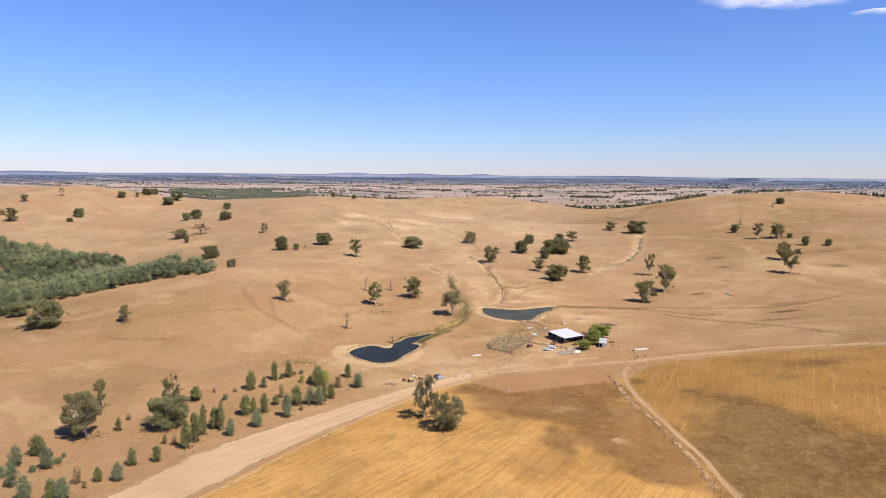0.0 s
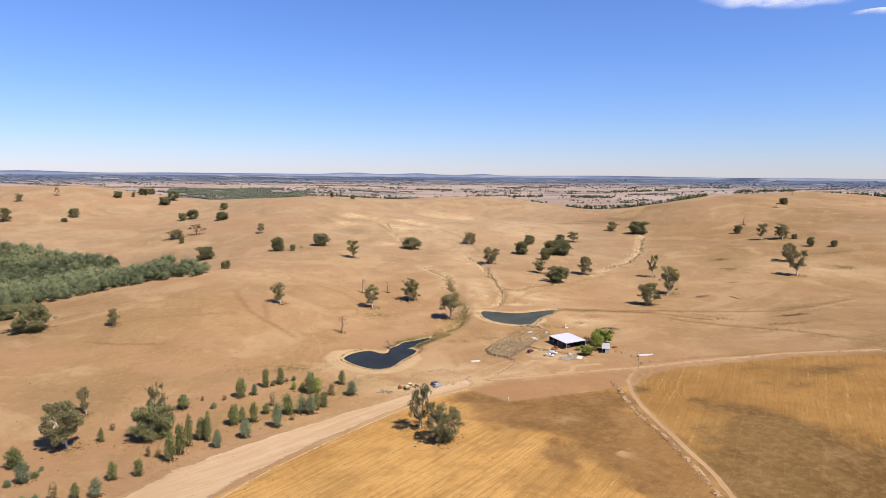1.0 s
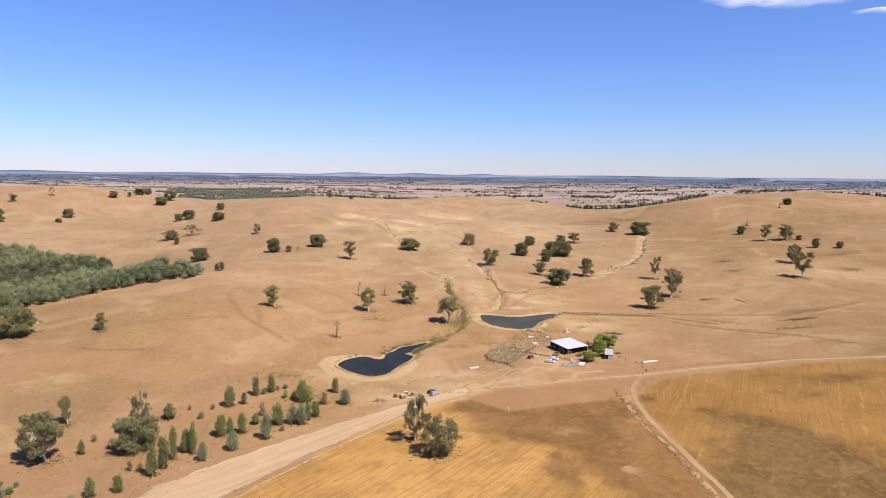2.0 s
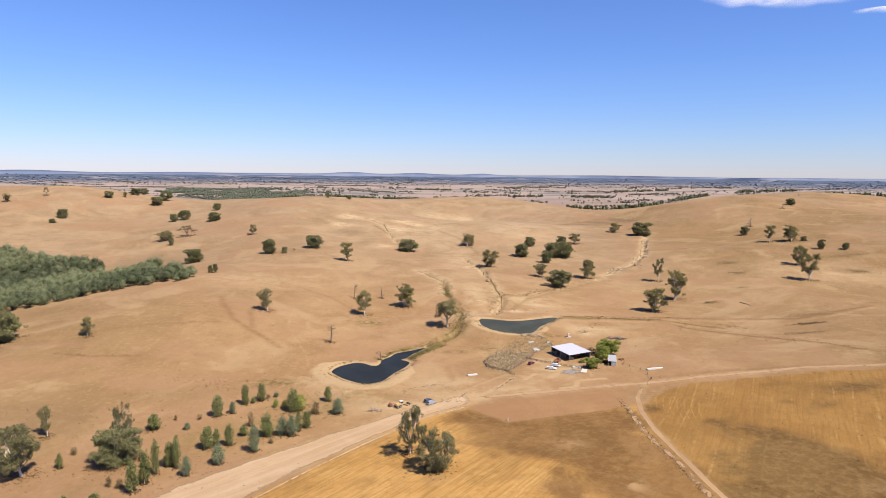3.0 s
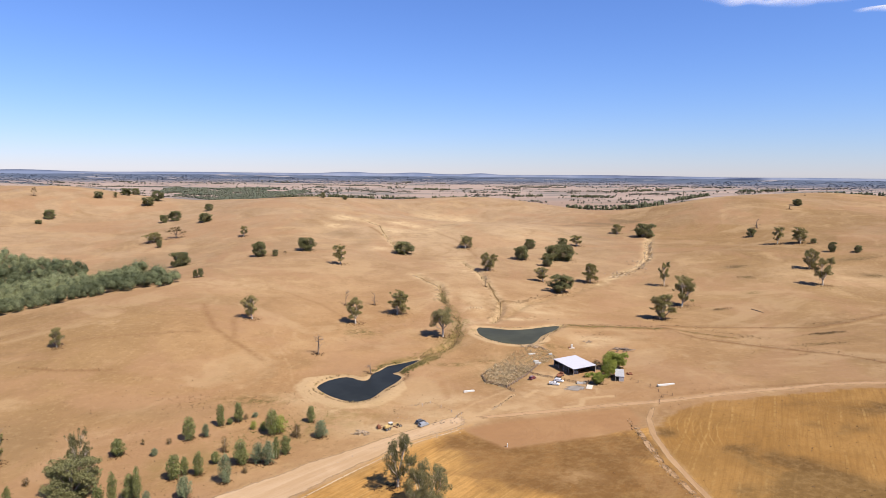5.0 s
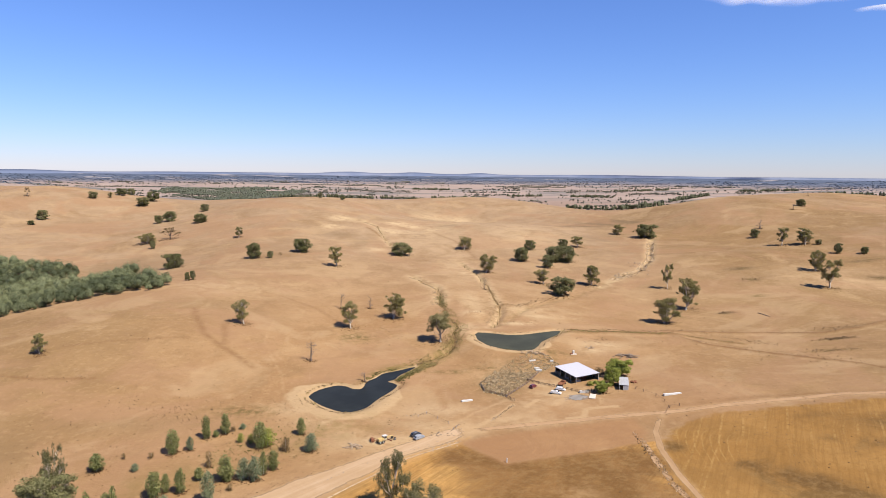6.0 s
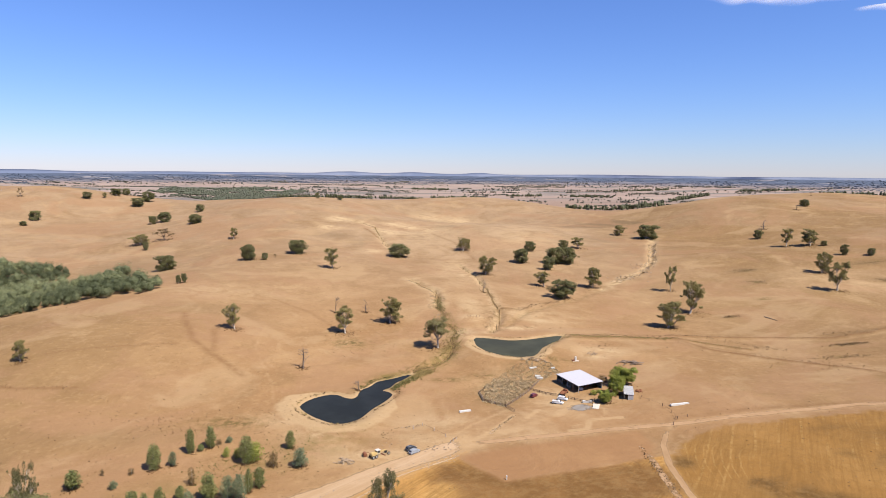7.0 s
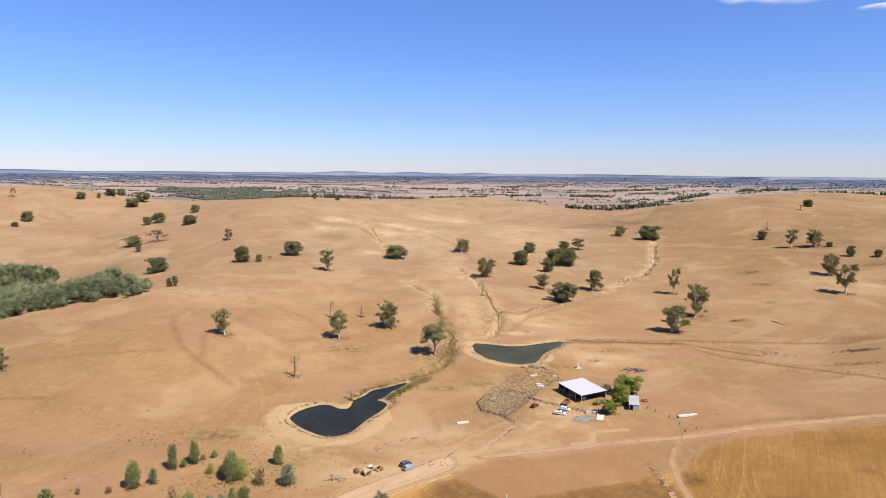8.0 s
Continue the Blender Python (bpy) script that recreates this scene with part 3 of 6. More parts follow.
    for line, wide, k in ((middle, 11, 0.8), (FARM_TRACK, 4.5, 0.55), (FIELD_TRACK, 3.0, 0.45), ([(20, 322), (45, 336), (62, 352), (66, 360)], 4, 0.5), ([(10, 322), (22, 340), (38, 356)], 1.5, 0.6), ([(-4, 336), (-30, 340), (-48, 338)], 2.5, 0.5), ([(62, 334), (78, 345), (80, 353)], 1.2, 0.6), ([(72, 338), (66, 352)], 8, 0.45), ([(84, 341), (74, 341), (70.5, 340), (67.5, 331), (60.7, 330)], 1.5, 1.1), ([(52.3, 355.4), (45.5, 345.5)], 1.4, 1.0), ([(40.4, 349.3), (29, 331), (18.4, 320)], 1.6, 1.0), ([(-58, 375), (-62, 395), (-75, 470), (-110, 540)], 1.2, 0.35), ([(-64, 350), (-75, 385), (-95, 430), (-100, 470)], 1.6, 0.4)):
        d, s = line_distance(x + rolling(x, y, 14, 61) * 1.2, y + rolling(x, y, 14, 62) * 1.2, line)
        dust = np.maximum(dust, k * np.exp(-((d / wide) ** 2)))
    bank = np.zeros(len(x))
    for pts, wide, base in ((DAM_LOW, 12.5, 2.2), (DAM_HIGH, 6.5, 3.4)):
        d = area_distance(x, y, pts)
        mid = np.mean(pts, 0)
        near = smooth(-(y - mid[1]) - 0.25 * (x - mid[0]), -4, 14)
        bank = np.maximum(bank, 1 - smooth(d, base * 0.6 + wide * 0.45 * near, base + wide * near))
    weeds = np.zeros(len(x))
    for line, wide, k in ((CREEK_WEST, 4, 0.7), (CREEK_MID, 2, 0.5), (CREEK_TOP, 3, 0.4), (GULLY_EAST, 3, 0.35), (CONTOUR_BANK[:4], 2.0, 0.5)):
        d, s = line_distance(x, y, line)
        weeds = np.maximum(weeds, k * np.exp(-((d / wide) ** 2)) * (0.35 + 0.65 * s if line is CREEK_WEST else 1))
    d = area_distance(x, y, DAM_LOW)
    weeds = np.maximum(weeds, 0.8 * np.exp(-(((d - 3) / 2.0) ** 2)) * smooth(y, 366, 392))
    for cx, cy, sx_, sy_ in ((282, 650, 8, 5), (241, 437, 7, 2.4), (213, 524, 4, 2.4), (271, 607, 6, 4), (386, 610, 9, 4), (403, 658, 18, 3), (222, 412, 10, 3), (175, 520, 6, 2), (-45, 452, 12, 8), (-78, 342, 14, 5), (30, 402, 8, 4), (12, 398, 9, 3), (70, 420, 10, 3), (255, 560, 7, 3), (120, 474, 14, 2)):
        weeds = np.maximum(weeds, 0.85 * np.exp(-(((x - cx) / sx_) ** 2 + ((y - cy) / sy_) ** 2)))
    d = area_distance(x, y, YARD)
    weeds = np.maximum(weeds, 0.35 * (1 - smooth(d, -2, 6)))
    pale = np.zeros(len(x))
    for line, wide in ((GULLY_EAST[:6], 6), (CREEK_MID, 5), (CREEK_TOP, 8), (CREEK_WEST[:5], 8)):
        d, s = line_distance(x, y, line)
        pale = np.maximum(pale, 0.8 * np.exp(-((d / wide) ** 2)))
    for cx, cy, sx_, sy_, k in ((-20, 900, 70, 110, 0.45), (-132, 949, 18, 20, 1.0), (-55, 949, 22, 20, 1.0), (-36, 930, 20, 20, 1.0), (-61, 887, 22, 22, 1.0), (-7, 911, 14, 16, 1.0), (-136, 892, 16, 18, 0.9), (-66, 768, 14, 14, 0.8), (-11, 1160, 40, 40, 0.7), (34, 1160, 30, 40, 0.8), (30, 653, 9, 18, 1.0), (4, 551, 6, 12, 0.9), (60, 485, 16, 5, 1.0), (81, 503, 18, 6, 0.8), (30, 504, 8, 8, 1.2), (20, 690, 20, 80, 0.5), (95, 432, 9, 9, 0.9), (30, 530, 12, 40, 0.6), (110, 870, 60, 90, 0.4), (330, 600, 60, 50, 0.3), (60, 520, 40, 20, 0.5), (-160, 545, 60, 25, 0.4), (10, 345, 20, 8, 0.6), (-42, 334, 12, 9, 0.7), (40, 332, 34, 8, 0.6), (64, 352, 26, 16, 0.85), (84, 345, 22, 12, 0.6), (58, 377, 9, 7, 0.7), (22, 470, 9, 14, 0.9), (-55, 345, 14, 8, 0.6), (100, 437, 13, 10, 0.8), (-12, 312, 24, 8, 0.75), (4, 324, 16, 7, 0.7), (-30, 318, 12, 6, 0.4)):
        pale = np.maximum(pale, k * np.exp(-(((x - cx) / sx_) ** 2 + ((y - cy) / sy_) ** 2)))
    d, s = line_distance(x, y, [(-95, 280), (-60, 300), (-45, 318), (-30, 330)])
    green = 0.45 * np.exp(-((d / 11) ** 2))
    d, s = line_distance(x, y, CREEK_WEST[-4:] + [(-18, 402)])
    green = np.maximum(green, 0.7 * np.exp(-((d / 6) ** 2)))
    green = np.maximum(green, 1.0 * np.exp(-(((x - 6.5) / 3.2) ** 2 + ((y - 543) / 16) ** 2)))
    attrs = dict(scald=scald, row=row, lap=lap, headland=headland, side_tone=side_tone, brown=brown, stubble=stub, east=east, worn=worn, bare=bare, bank=bank, dust=dust, rill=rill, haze_grey=smooth(r, 420, 900), weeds=weeds, pale=pale, green=green, far=smooth(r, 1500, 2300), beyond=smooth(r + 500 * smooth(-x, 200, 1400), 2700, 3700), hazy=smooth(r, 4200, 4650))
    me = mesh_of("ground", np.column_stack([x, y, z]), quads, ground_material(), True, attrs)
    return tagged(new("ground", me), "rolling sunburnt pasture with dry stubble and bare soil", "ground", kind="structure")


build_ground()


def drape(name, left, right, material, label, lift=0.06, across=9, step=2.5, broken=0.0):
    """A strip of earth between two edges, laid on the ground."""
    def spread(line, n):
        p = np.array(line, float)
        s = np.append(0, np.cumsum(np.hypot(*np.diff(p, axis=0).T)))
        t = np.linspace(0, s[-1], n)
        return np.column_stack([np.interp(t, s, p[:, 0]), np.interp(t, s, p[:, 1])])

    n = int(np.hypot(*np.diff(np.array(left, float), axis=0).T).sum() / step) + 2
    a, b = spread(left, n), spread(right, n)
    u = np.linspace(0, 1, across)
    p = a[:, None] * (1 - u)[None, :, None] + b[:, None] * u[None, :, None]
    x, y = p[..., 0].ravel(), p[..., 1].ravel()
    x, y = x + rolling(x, y, 5, 3) * 0.8, y + rolling(x, y, 5, 4) * 0.8
    cover = np.tile(np.minimum(1, 2.6 * np.minimum(u, 1 - u) * 2), (n, 1))
    tip = np.minimum(np.arange(n), np.arange(n)[::-1]) / 4.0
    cover = (cover * np.minimum(1, tip)[:, None]).ravel()
    i, j = np.meshgrid(np.arange(n - 1), np.arange(across - 1), indexing="ij")
    f = np.stack([i * across + j, i * across + j + 1, (i + 1) * across + j + 1, (i + 1) * across + j], -1).reshape(-1, 4)
    lift = lift + broken * np.maximum(0, rolling(x, y, 1.3, 33) + 0.6 * rolling(x, y, 3.5, 34)) * np.minimum(1, cover)
    me = mesh_of(name, np.column_stack([x, y, height(x, y) + lift]), f, material, True, dict(cover=cover))
    return tagged(new(name, me), label, "dirt road", kind="structure")


def strip(line, wide):
    """The two edges of a track of that width."""
    p = np.array(line, float)
    d = np.gradient(p, axis=0)
    d /= np.hypot(*d.T)[:, None]
    side = np.column_stack([-d[:, 1], d[:, 0]]) * wide / 2
    return [tuple(q) for q in p + side], [tuple(q) for q in p - side]


ROAD = soft_edge("road_gravel", (0.288, 0.193, 0.105), (0.346, 0.246, 0.148), 0.5, 0.12)
TRACK = soft_edge("track_dust", (0.248, 0.155, 0.080), (0.300, 0.195, 0.106), 0.74, 0.16, 1.4)
LANE = soft_edge("lane_dust", (0.227, 0.141, 0.071), (0.281, 0.184, 0.097), 0.6, 0.2, 0.05)
BERM = soft_edge("pale_berm", (0.288, 0.198, 0.112), (0.360, 0.263, 0.158), 0.85, 0.4)
drape("road", ROAD_LEFT, ROAD_RIGHT, ROAD, "wide pale unsealed gravel farm road", 0.03, across=13)
drape("farm_track", *strip(FARM_TRACK, 5.0), TRACK, "pale dusty vehicle track past the sheds", 0.04)
drape("field_track", *strip(FIELD_TRACK, 2.9), LANE, "narrow dirt track along the stubble", 0.03)
BERM_LINE = [(x + 1.0, y - 1.2) for x, y in ROAD_RIGHT[1:]]
GRAVEL = soft_edge("grey_gravel", (0.158, 0.144, 0.126), (0.216, 0.194, 0.169), 0.35, 0.3)
tagged(drape("gravel_patch", *strip([(63.5, 354.2), (70, 355.6), (77, 356.6)], 9.0), GRAVEL, "grey gravel patch before the shed", 0.03, across=7), category="gravel")
drape("road_berm", *strip(BERM_LINE, 1.5), BERM, "low pale earth berm along the road", 0.05, across=5)


def meander(line):
    """The winding bed that the carved hollow follows."""
    p = np.array(line, float)
    d = np.append(0, np.cumsum(np.hypot(*np.diff(p, axis=0).T)))
    t = np.linspace(0, d[-1], int(d[-1] / 3) + 2)
    x, y = np.interp(t, d, p[:, 0]), np.interp(t, d, p[:, 1])
    for k in range(4):
        bx, by = np.interp(t, d, p[:, 0]), np.interp(t, d, p[:, 1])
        x, y = bx - rolling(x, y, 9, 8) * 4, by - rolling(x, y, 9, 9) * 4
    return list(zip(x.tolist(), y.tolist()))


BED = soft_edge("weedy_bed", (0.094, 0.058, 0.024), (0.162, 0.104, 0.046), 0.85, 0.22, 0.1)
BROKEN = soft_edge("broken_pale_soil", (0.238, 0.160, 0.084), (0.346, 0.256, 0.153), 0.95, 0.13, 0.9)
SCOUR = soft_edge("pale_scour", (0.245, 0.167, 0.089), (0.324, 0.234, 0.137), 1.12, 0.10, 0.1)
for bed, wide in ((CREEK_WEST, 3.4), (CREEK_MID, 2.6), (CREEK_TOP, 2.2), (GULLY_EAST, 2.4)):
    course = meander(bed)
    course = course[len(course) // 10 : len(course) * 6 // 10] if bed is GULLY_EAST else course
    ob = drape("creek_bed", *strip(course, wide), BED, "dry weedy creek bed winding through pasture", 0.10, across=5)
    tagged(ob, category="creek bed")
    if bed is CREEK_MID:
        continue
    side = 1 if bed is GULLY_EAST else -1
    course = course[: len(course) * 6 // 10] if bed is CREEK_WEST else course
    spread = 13.0 if bed is GULLY_EAST else wide * 2.4
    ob = drape("creek_bank", *strip([(x + side * wide * (0.3 if bed is GULLY_EAST else 1.1), y) for x, y in course], spread), BROKEN if bed is GULLY_EAST else SCOUR, "pale eroded creek bank of bare soil", 0.07, across=13 if bed is GULLY_EAST else 9, step=1.0, broken=3.0 if bed is GULLY_EAST else 0.5)
    tagged(ob, category="creek bank")


def water(name, pts, level, material, label):
    bm = bmesh.new()
    grown = []
    ring = [Vector((p[0], p[1], level)) for p in pts]
    n = len(ring)
    for k in range(n):
        for s in (0, 0.25, 0.5, 0.75):
            a, b, c, d = ring[k - 1], ring[k], ring[(k + 1) % n], ring[(k + 2) % n]
            grown.append(0.5 * (2 * b + (c - a) * s + (2 * a - 5 * b + 4 * c - d) * s * s + (3 * b - a - 3 * c + d) * s ** 3))
    bm.faces.new([bm.verts.new(p) for p in grown])
    bmesh.ops.triangulate(bm, faces=bm.faces[:])
    bmesh.ops.recalc_face_normals(bm, faces=bm.faces[:])
    ob = part(name, bm, material)
    return tagged(ob, label, "farm dam", kind="structure")


water("water_low", DAM_LOW, WATER_LOW + 0.02, water_material("dark_water", (0.019, 0.022, 0.022)), "dark blue still water of a farm dam")
water("water_high", DAM_HIGH, WATER_HIGH + 0.02, water_material("murky_water", (0.046, 0.046, 0.026)), "murky grey-green water of a farm dam")


# ---- trees ----
def crown_mesh(name, clumps, leaf, material, per, g):
    """Leaf sprays gathered in clumps: (centre, radius, flatness)."""
    vs, fs, base = [], [], 0
    for centre, radius, flat in clumps:
        n = max(12, int(per * radius * min(radius, 1.6)))
        d = in_ball(g, n, 0.3)
        p = np.array(centre) + d * radius * np.array((1, 1, flat))
        v, f = cards(p, leaf * g.uniform(0.6, 1.25, n), g, d * 1.1 + np.array((0, 0, 0.4)))
        vs.append(v)
        fs.append(f + base)
        base += len(v)
    return mesh_of(name, np.concatenate(vs), np.concatenate(fs), material)


def gum_model(seed, tall, wide, lobes, low, leaf_material_, bark, fork=0.3, per=70, leaf=0.25, name="gum_tree", size=(1.0, 1.7), vase=0.0, stretch=1.0):
    """A eucalypt: forked trunk, rising limbs and lobes of leaf clumps with sky between them."""
    g = np.random.default_rng(seed)
    root = new(name)
    verts, faces, clumps = [], [], []
    lean = g.uniform(-0.08, 0.08, 2) * tall
    crotch = np.array((lean[0] * 0.4, lean[1] * 0.4, tall * fork))
    thick = 0.022 * tall + 0.08
    tube(verts, faces, [(0, 0, -0.6), (0, 0, 0.3), tuple(crotch * 0.55), tuple(crotch)], [thick * 1.5, thick * 1.15, thick * 0.9, thick * 0.85], 8)
    spin = g.uniform(0, 6.28)

    def spread(u):
        return 1 - vase * (1 - u) * 1.2

    for k in range(lobes):
        a = spin + k * 2.399 + g.uniform(-0.5, 0.5)
        up = low + 0.10 + (0.82 - low) * ((k + 0.5) / lobes) + g.uniform(-0.05, 0.05)
        reach = wide * 0.5 * math.sqrt(max(0.04, 1 - ((up - 0.52) / 0.52) ** 2)) * g.uniform(0.40, 0.85) * spread(up)
        c = np.array((lean[0] + math.cos(a) * reach, lean[1] + math.sin(a) * reach, up * tall))
        start = crotch * g.uniform(0.8, 1.0)
        mid = start * 0.5 + c * 0.5 + np.array((0, 0, -0.05 * tall)) + g.normal(size=3) * 0.25
        tube(verts, faces, [tuple(start), tuple(mid), tuple(c)], [thick * 0.6, thick * 0.36, thick * 0.16], 6)
        lobe = wide * g.uniform(0.12, 0.20)
        for q in range(int(g.integers(9, 15))):
            d = g.normal(size=3)
            d = d / np.linalg.norm(d) * g.uniform(0.3, 1.4)
            d[2] = d[2] * 0.75 + 0.12
            e = c + d * lobe
            radius = g.uniform(*size) * wide / 12 * (1.0 if q < 3 else g.uniform(0.4, 0.75))
            e[2] = min(max(e[2], low * tall + radius * 0.6), tall - radius * 0.5)
            clumps.append((e, radius, g.uniform(0.65, 0.95) * stretch))
            tube(verts, faces, [tuple(c * 0.6 + mid * 0.4), tuple(e)], [thick * 0.15, thick * 0.04], 4)
    part("trunk", mesh_of("trunk", verts, faces, bark, True), None, root)
    part("crown", crown_mesh("crown", clumps, leaf, leaf_material_, per, g), None, root)
    root["size"] = (tall, wide)
    return root


def sapling_model(seed, tall, wide, material, name, leaf=0.22, count=1300, lumps=15, belly=0.45, bark=None):
    """A young tree, leafy almost to the ground, its outline built of soft uneven clumps."""
    g = np.random.default_rng(seed)
    root = new(name)
    verts, faces = [], []
    tube(verts, faces, [(0, 0, -0.3), (0.05, 0, tall * 0.4), (g.uniform(-0.1, 0.1), 0, tall * 0.9)], [0.11, 0.07, 0.02], 6)
    shares = []
    for k in range(lumps):
        t = (k + 0.5) / lumps
        a = k * 2.4 + g.uniform(-0.5, 0.5)
        prof = np.interp(t, (0, 0.12, belly, 0.75, 0.92, 1), (0.55, 0.8, 1.0, 0.78, 0.45, 0.2))
        r = wide * 0.5 * prof * g.uniform(0.3, 0.62)
        c = np.array((math.cos(a) * r, math.sin(a) * r, tall * (0.12 + 0.80 * t)))
        rad = wide * 0.5 * (0.28 + 0.30 * prof) * g.uniform(0.8, 1.15)
        shares.append((c, rad))
        tube(verts, faces, [(0, 0, max(0.1, c[2] - r * 0.8)), tuple(c)], [0.04, 0.012], 4)
    part("trunk", mesh_of("trunk", verts, faces, bark or BARK, True), None, root)
    weight = np.array([rad ** 2 for c, rad in shares])
    vs, fs, base = [], [], 0
    for (c, rad), w in zip(shares, weight / weight.sum()):
        n = max(10, int(count * w))
        d = in_ball(g, n, 0.35)
        p = c + d * rad * np.array((1, 1, 1.25))
        p[:, 2] = np.maximum(p[:, 2], 0.12)
        v, f = cards(p, leaf * g.uniform(0.6, 1.3, n), g, d * 1.3 + np.array((0, 0, 0.4)))
        vs.append(v)
        fs.append(f + base)
        base += len(v)
    part("crown", mesh_of("crown", np.concatenate(vs), np.concatenate(fs), material), None, root)
    root["size"] = (tall, wide)
    return root


def dead_model(seed, tall, wide):
    """A bare dead tree with crooked branches."""
    g = np.random.default_rng(seed)
    root = new("dead_tree")
    verts, faces = [], []
    tube(verts, faces, [(0, 0, -0.5), (0.1, 0, tall * 0.3), (-0.15, 0.1, tall * 0.62), (0.2, 0, tall)], [0.45, 0.34, 0.22, 0.05], 7)
    part("trunk", mesh_of("trunk", verts, faces, BARK_DEAD, True), None, root)
    for k in range(8):
        verts, faces = [], []
        z = tall * g.uniform(0.18, 0.85)
        a = g.uniform(0, 6.28)
        r = wide * 0.5 * g.uniform(0.5, 1.4)
        e = np.array((math.cos(a) * r, math.sin(a) * r, z + r * g.uniform(0.2, 0.9)))
        m = np.array((0, 0, z)) * 0.5 + e * 0.5 + g.normal(size=3) * 0.25
        tube(verts, faces, [(0, 0, z), tuple(m), tuple(e)], [0.2, 0.13, 0.04], 5)
        for q in range(3):
            s = m * (1 - q / 3) + e * q / 3
            tube(verts, faces, [tuple(s), tuple(s + g.normal(size=3) * 0.8 + np.array((0, 0, 0.6)))], [0.09, 0.025], 4)
        part("branch", mesh_of("branch", verts, faces, BARK_DEAD, True), None, root)
    root["size"] = (tall, wide)
    return root


MODELS = {}
WHERE = np.random.default_rng(77)
USED = {}


def plant(kind, x, y, h, w, label, group, category="tree"):
    """Stands a tree of a kind on the ground, at its height and width."""
    models = MODELS[kind]
    model = models[USED.get(kind, 0) % len(models)]
    USED[kind] = USED.get(kind, 0) + 1
    tall, wide = model["size"]
    m = pose(x, y, ground_z(x, y) - 0.05, 0, 0, WHERE.uniform(0, 360)) @ Matrix.Diagonal((w / wide, w / wide, h / tall, 1))
    first = model.name not in PLACED
    if h > 5:
        ROOTS.append((x, y, w))
    if first:
        PLACED.add(model.name)
        model.matrix_basis = m
        ob = model
    else:
        scale = model.scale.copy()
        model.scale = (1, 1, 1)
        ob = copy_thing(model, m)
        model.scale = scale
    return tagged(ob, label, category, group)


PLACED = set()
ROOTS = []
MODELS["gum"] = [gum_model(s, 14, 11.5, n, low, LEAF, BARK, fork, vase=v) for s, n, low, fork, v in ((1, 10, 0.12, 0.16, 0.6), (2, 13, 0.08, 0.14, 0.2), (3, 9, 0.2, 0.2, 0.7), (4, 12, 0.1, 0.16, 0.3), (5, 14, 0.06, 0.12, 0.1), (6, 8, 0.16, 0.2, 0.5))]
MODELS["round"] = [gum_model(s, 11, 12.5, n, 0.02, LEAF_DENSE, BARK, 0.10, per=66, size=(1.2, 1.9)) for s, n in ((11, 15), (12, 17), (13, 14), (14, 16))]
MODELS["bushy"] = [gum_model(28, 15, 12, 11, 0.20, LEAF_SPRAY, BARK, 0.22, per=105, leaf=0.20, size=(0.8, 1.3), vase=0.1, stretch=1.7), gum_model(29, 12, 14, 15, 0.0, LEAF_SPRAY, BARK, 0.08, per=110, leaf=0.20, size=(0.9, 1.4), stretch=1.6)]
MODELS["open"] = [gum_model(27, 14, 12, 12, 0.36, LEAF_GREY, BARK, 0.30, per=95, leaf=0.23, size=(0.8, 1.4), vase=0.3)]
MODELS["sparse"] = [gum_model(s, 12, 10, 6, 0.32, LEAF_BROWN, BARK_DEAD, 0.28, per=26, size=(0.9, 1.5)) for s in (21, 22)]
MODELS["white"] = [gum_model(31, 15, 16, 12, 0.16, LEAF_SPRAY, BARK_WHITE, 0.18, per=88, size=(1.0, 1.5))]
MODELS["shade"] = [gum_model(s, 9, 9.5, 13, 0.10, LEAF_LIGHT, BARK, 0.12, per=80, size=(1.5, 2.3), name="garden_tree") for s in (35, 36)]
MODELS["sapling"] = [sapling_model(s, 7, 3.6, LEAF_YOUNG, "young_tree", bark=BARK_WHITE if s == 43 else None) for s in (41, 42, 43, 44, 45)]
MODELS["blue"] = [sapling_model(s, 6.5, 4.2, LEAF_BLUE, "young_tree", belly=0.4, lumps=12) for s in (51, 52, 53)]
MODELS["shrub"] = [sapling_model(s, 3, 2.8, LEAF_BROWN, "shrub", leaf=0.16, count=420, lumps=8) for s in (61, 62)]
MODELS["light"] = [sapling_model(s, 4.5, 5, LEAF_LIGHT, "shrub", leaf=0.22, count=800, lumps=10) for s in (71, 72)]
MODELS["dead"] = [dead_model(s, 11, 6) for s in (81, 82, 83)]


def gum(x, y, h, w):
    plant("gum", x, y, h, w, "open-crowned olive green gum tree on dry pasture", "paddock trees")


def round_gum(x, y, h, w):
    plant("round", x, y, h, w, "dense rounded dark green gum tree on dry pasture", "paddock trees")


def sparse_gum(x, y, h, w):
    plant("sparse", x, y, h, w, "thin half-dead gum tree with brown leaves", "paddock trees")


def white_gum(x, y, h, w):
    plant("white", x, y, h, w, "spreading gum tree with pale white trunk", "paddock trees")


def sapling(x, y, h, w):
    plant("sapling", x, y, h, w, "young green tree planted beside the road", "roadside young trees")


def blue_sapling(x, y, h, w):
    plant("blue", x, y, h, w, "young grey-green tree planted beside the road", "roadside young trees")


def brown_shrub(x, y, h, w):
    plant("shrub", x, y, h, w, "low dry brown shrub beside the road", "roadside shrubs", "shrub")


def light_shrub(x, y, h, w):
    plant("light", x, y, h, w, "bright yellow-green leafy shrub on bare ground", "roadside shrubs", "shrub")


def dead_tree(x, y, h, w):
    plant("dead", x, y, h, w, "bare grey dead tree with crooked branches", "dead trees")


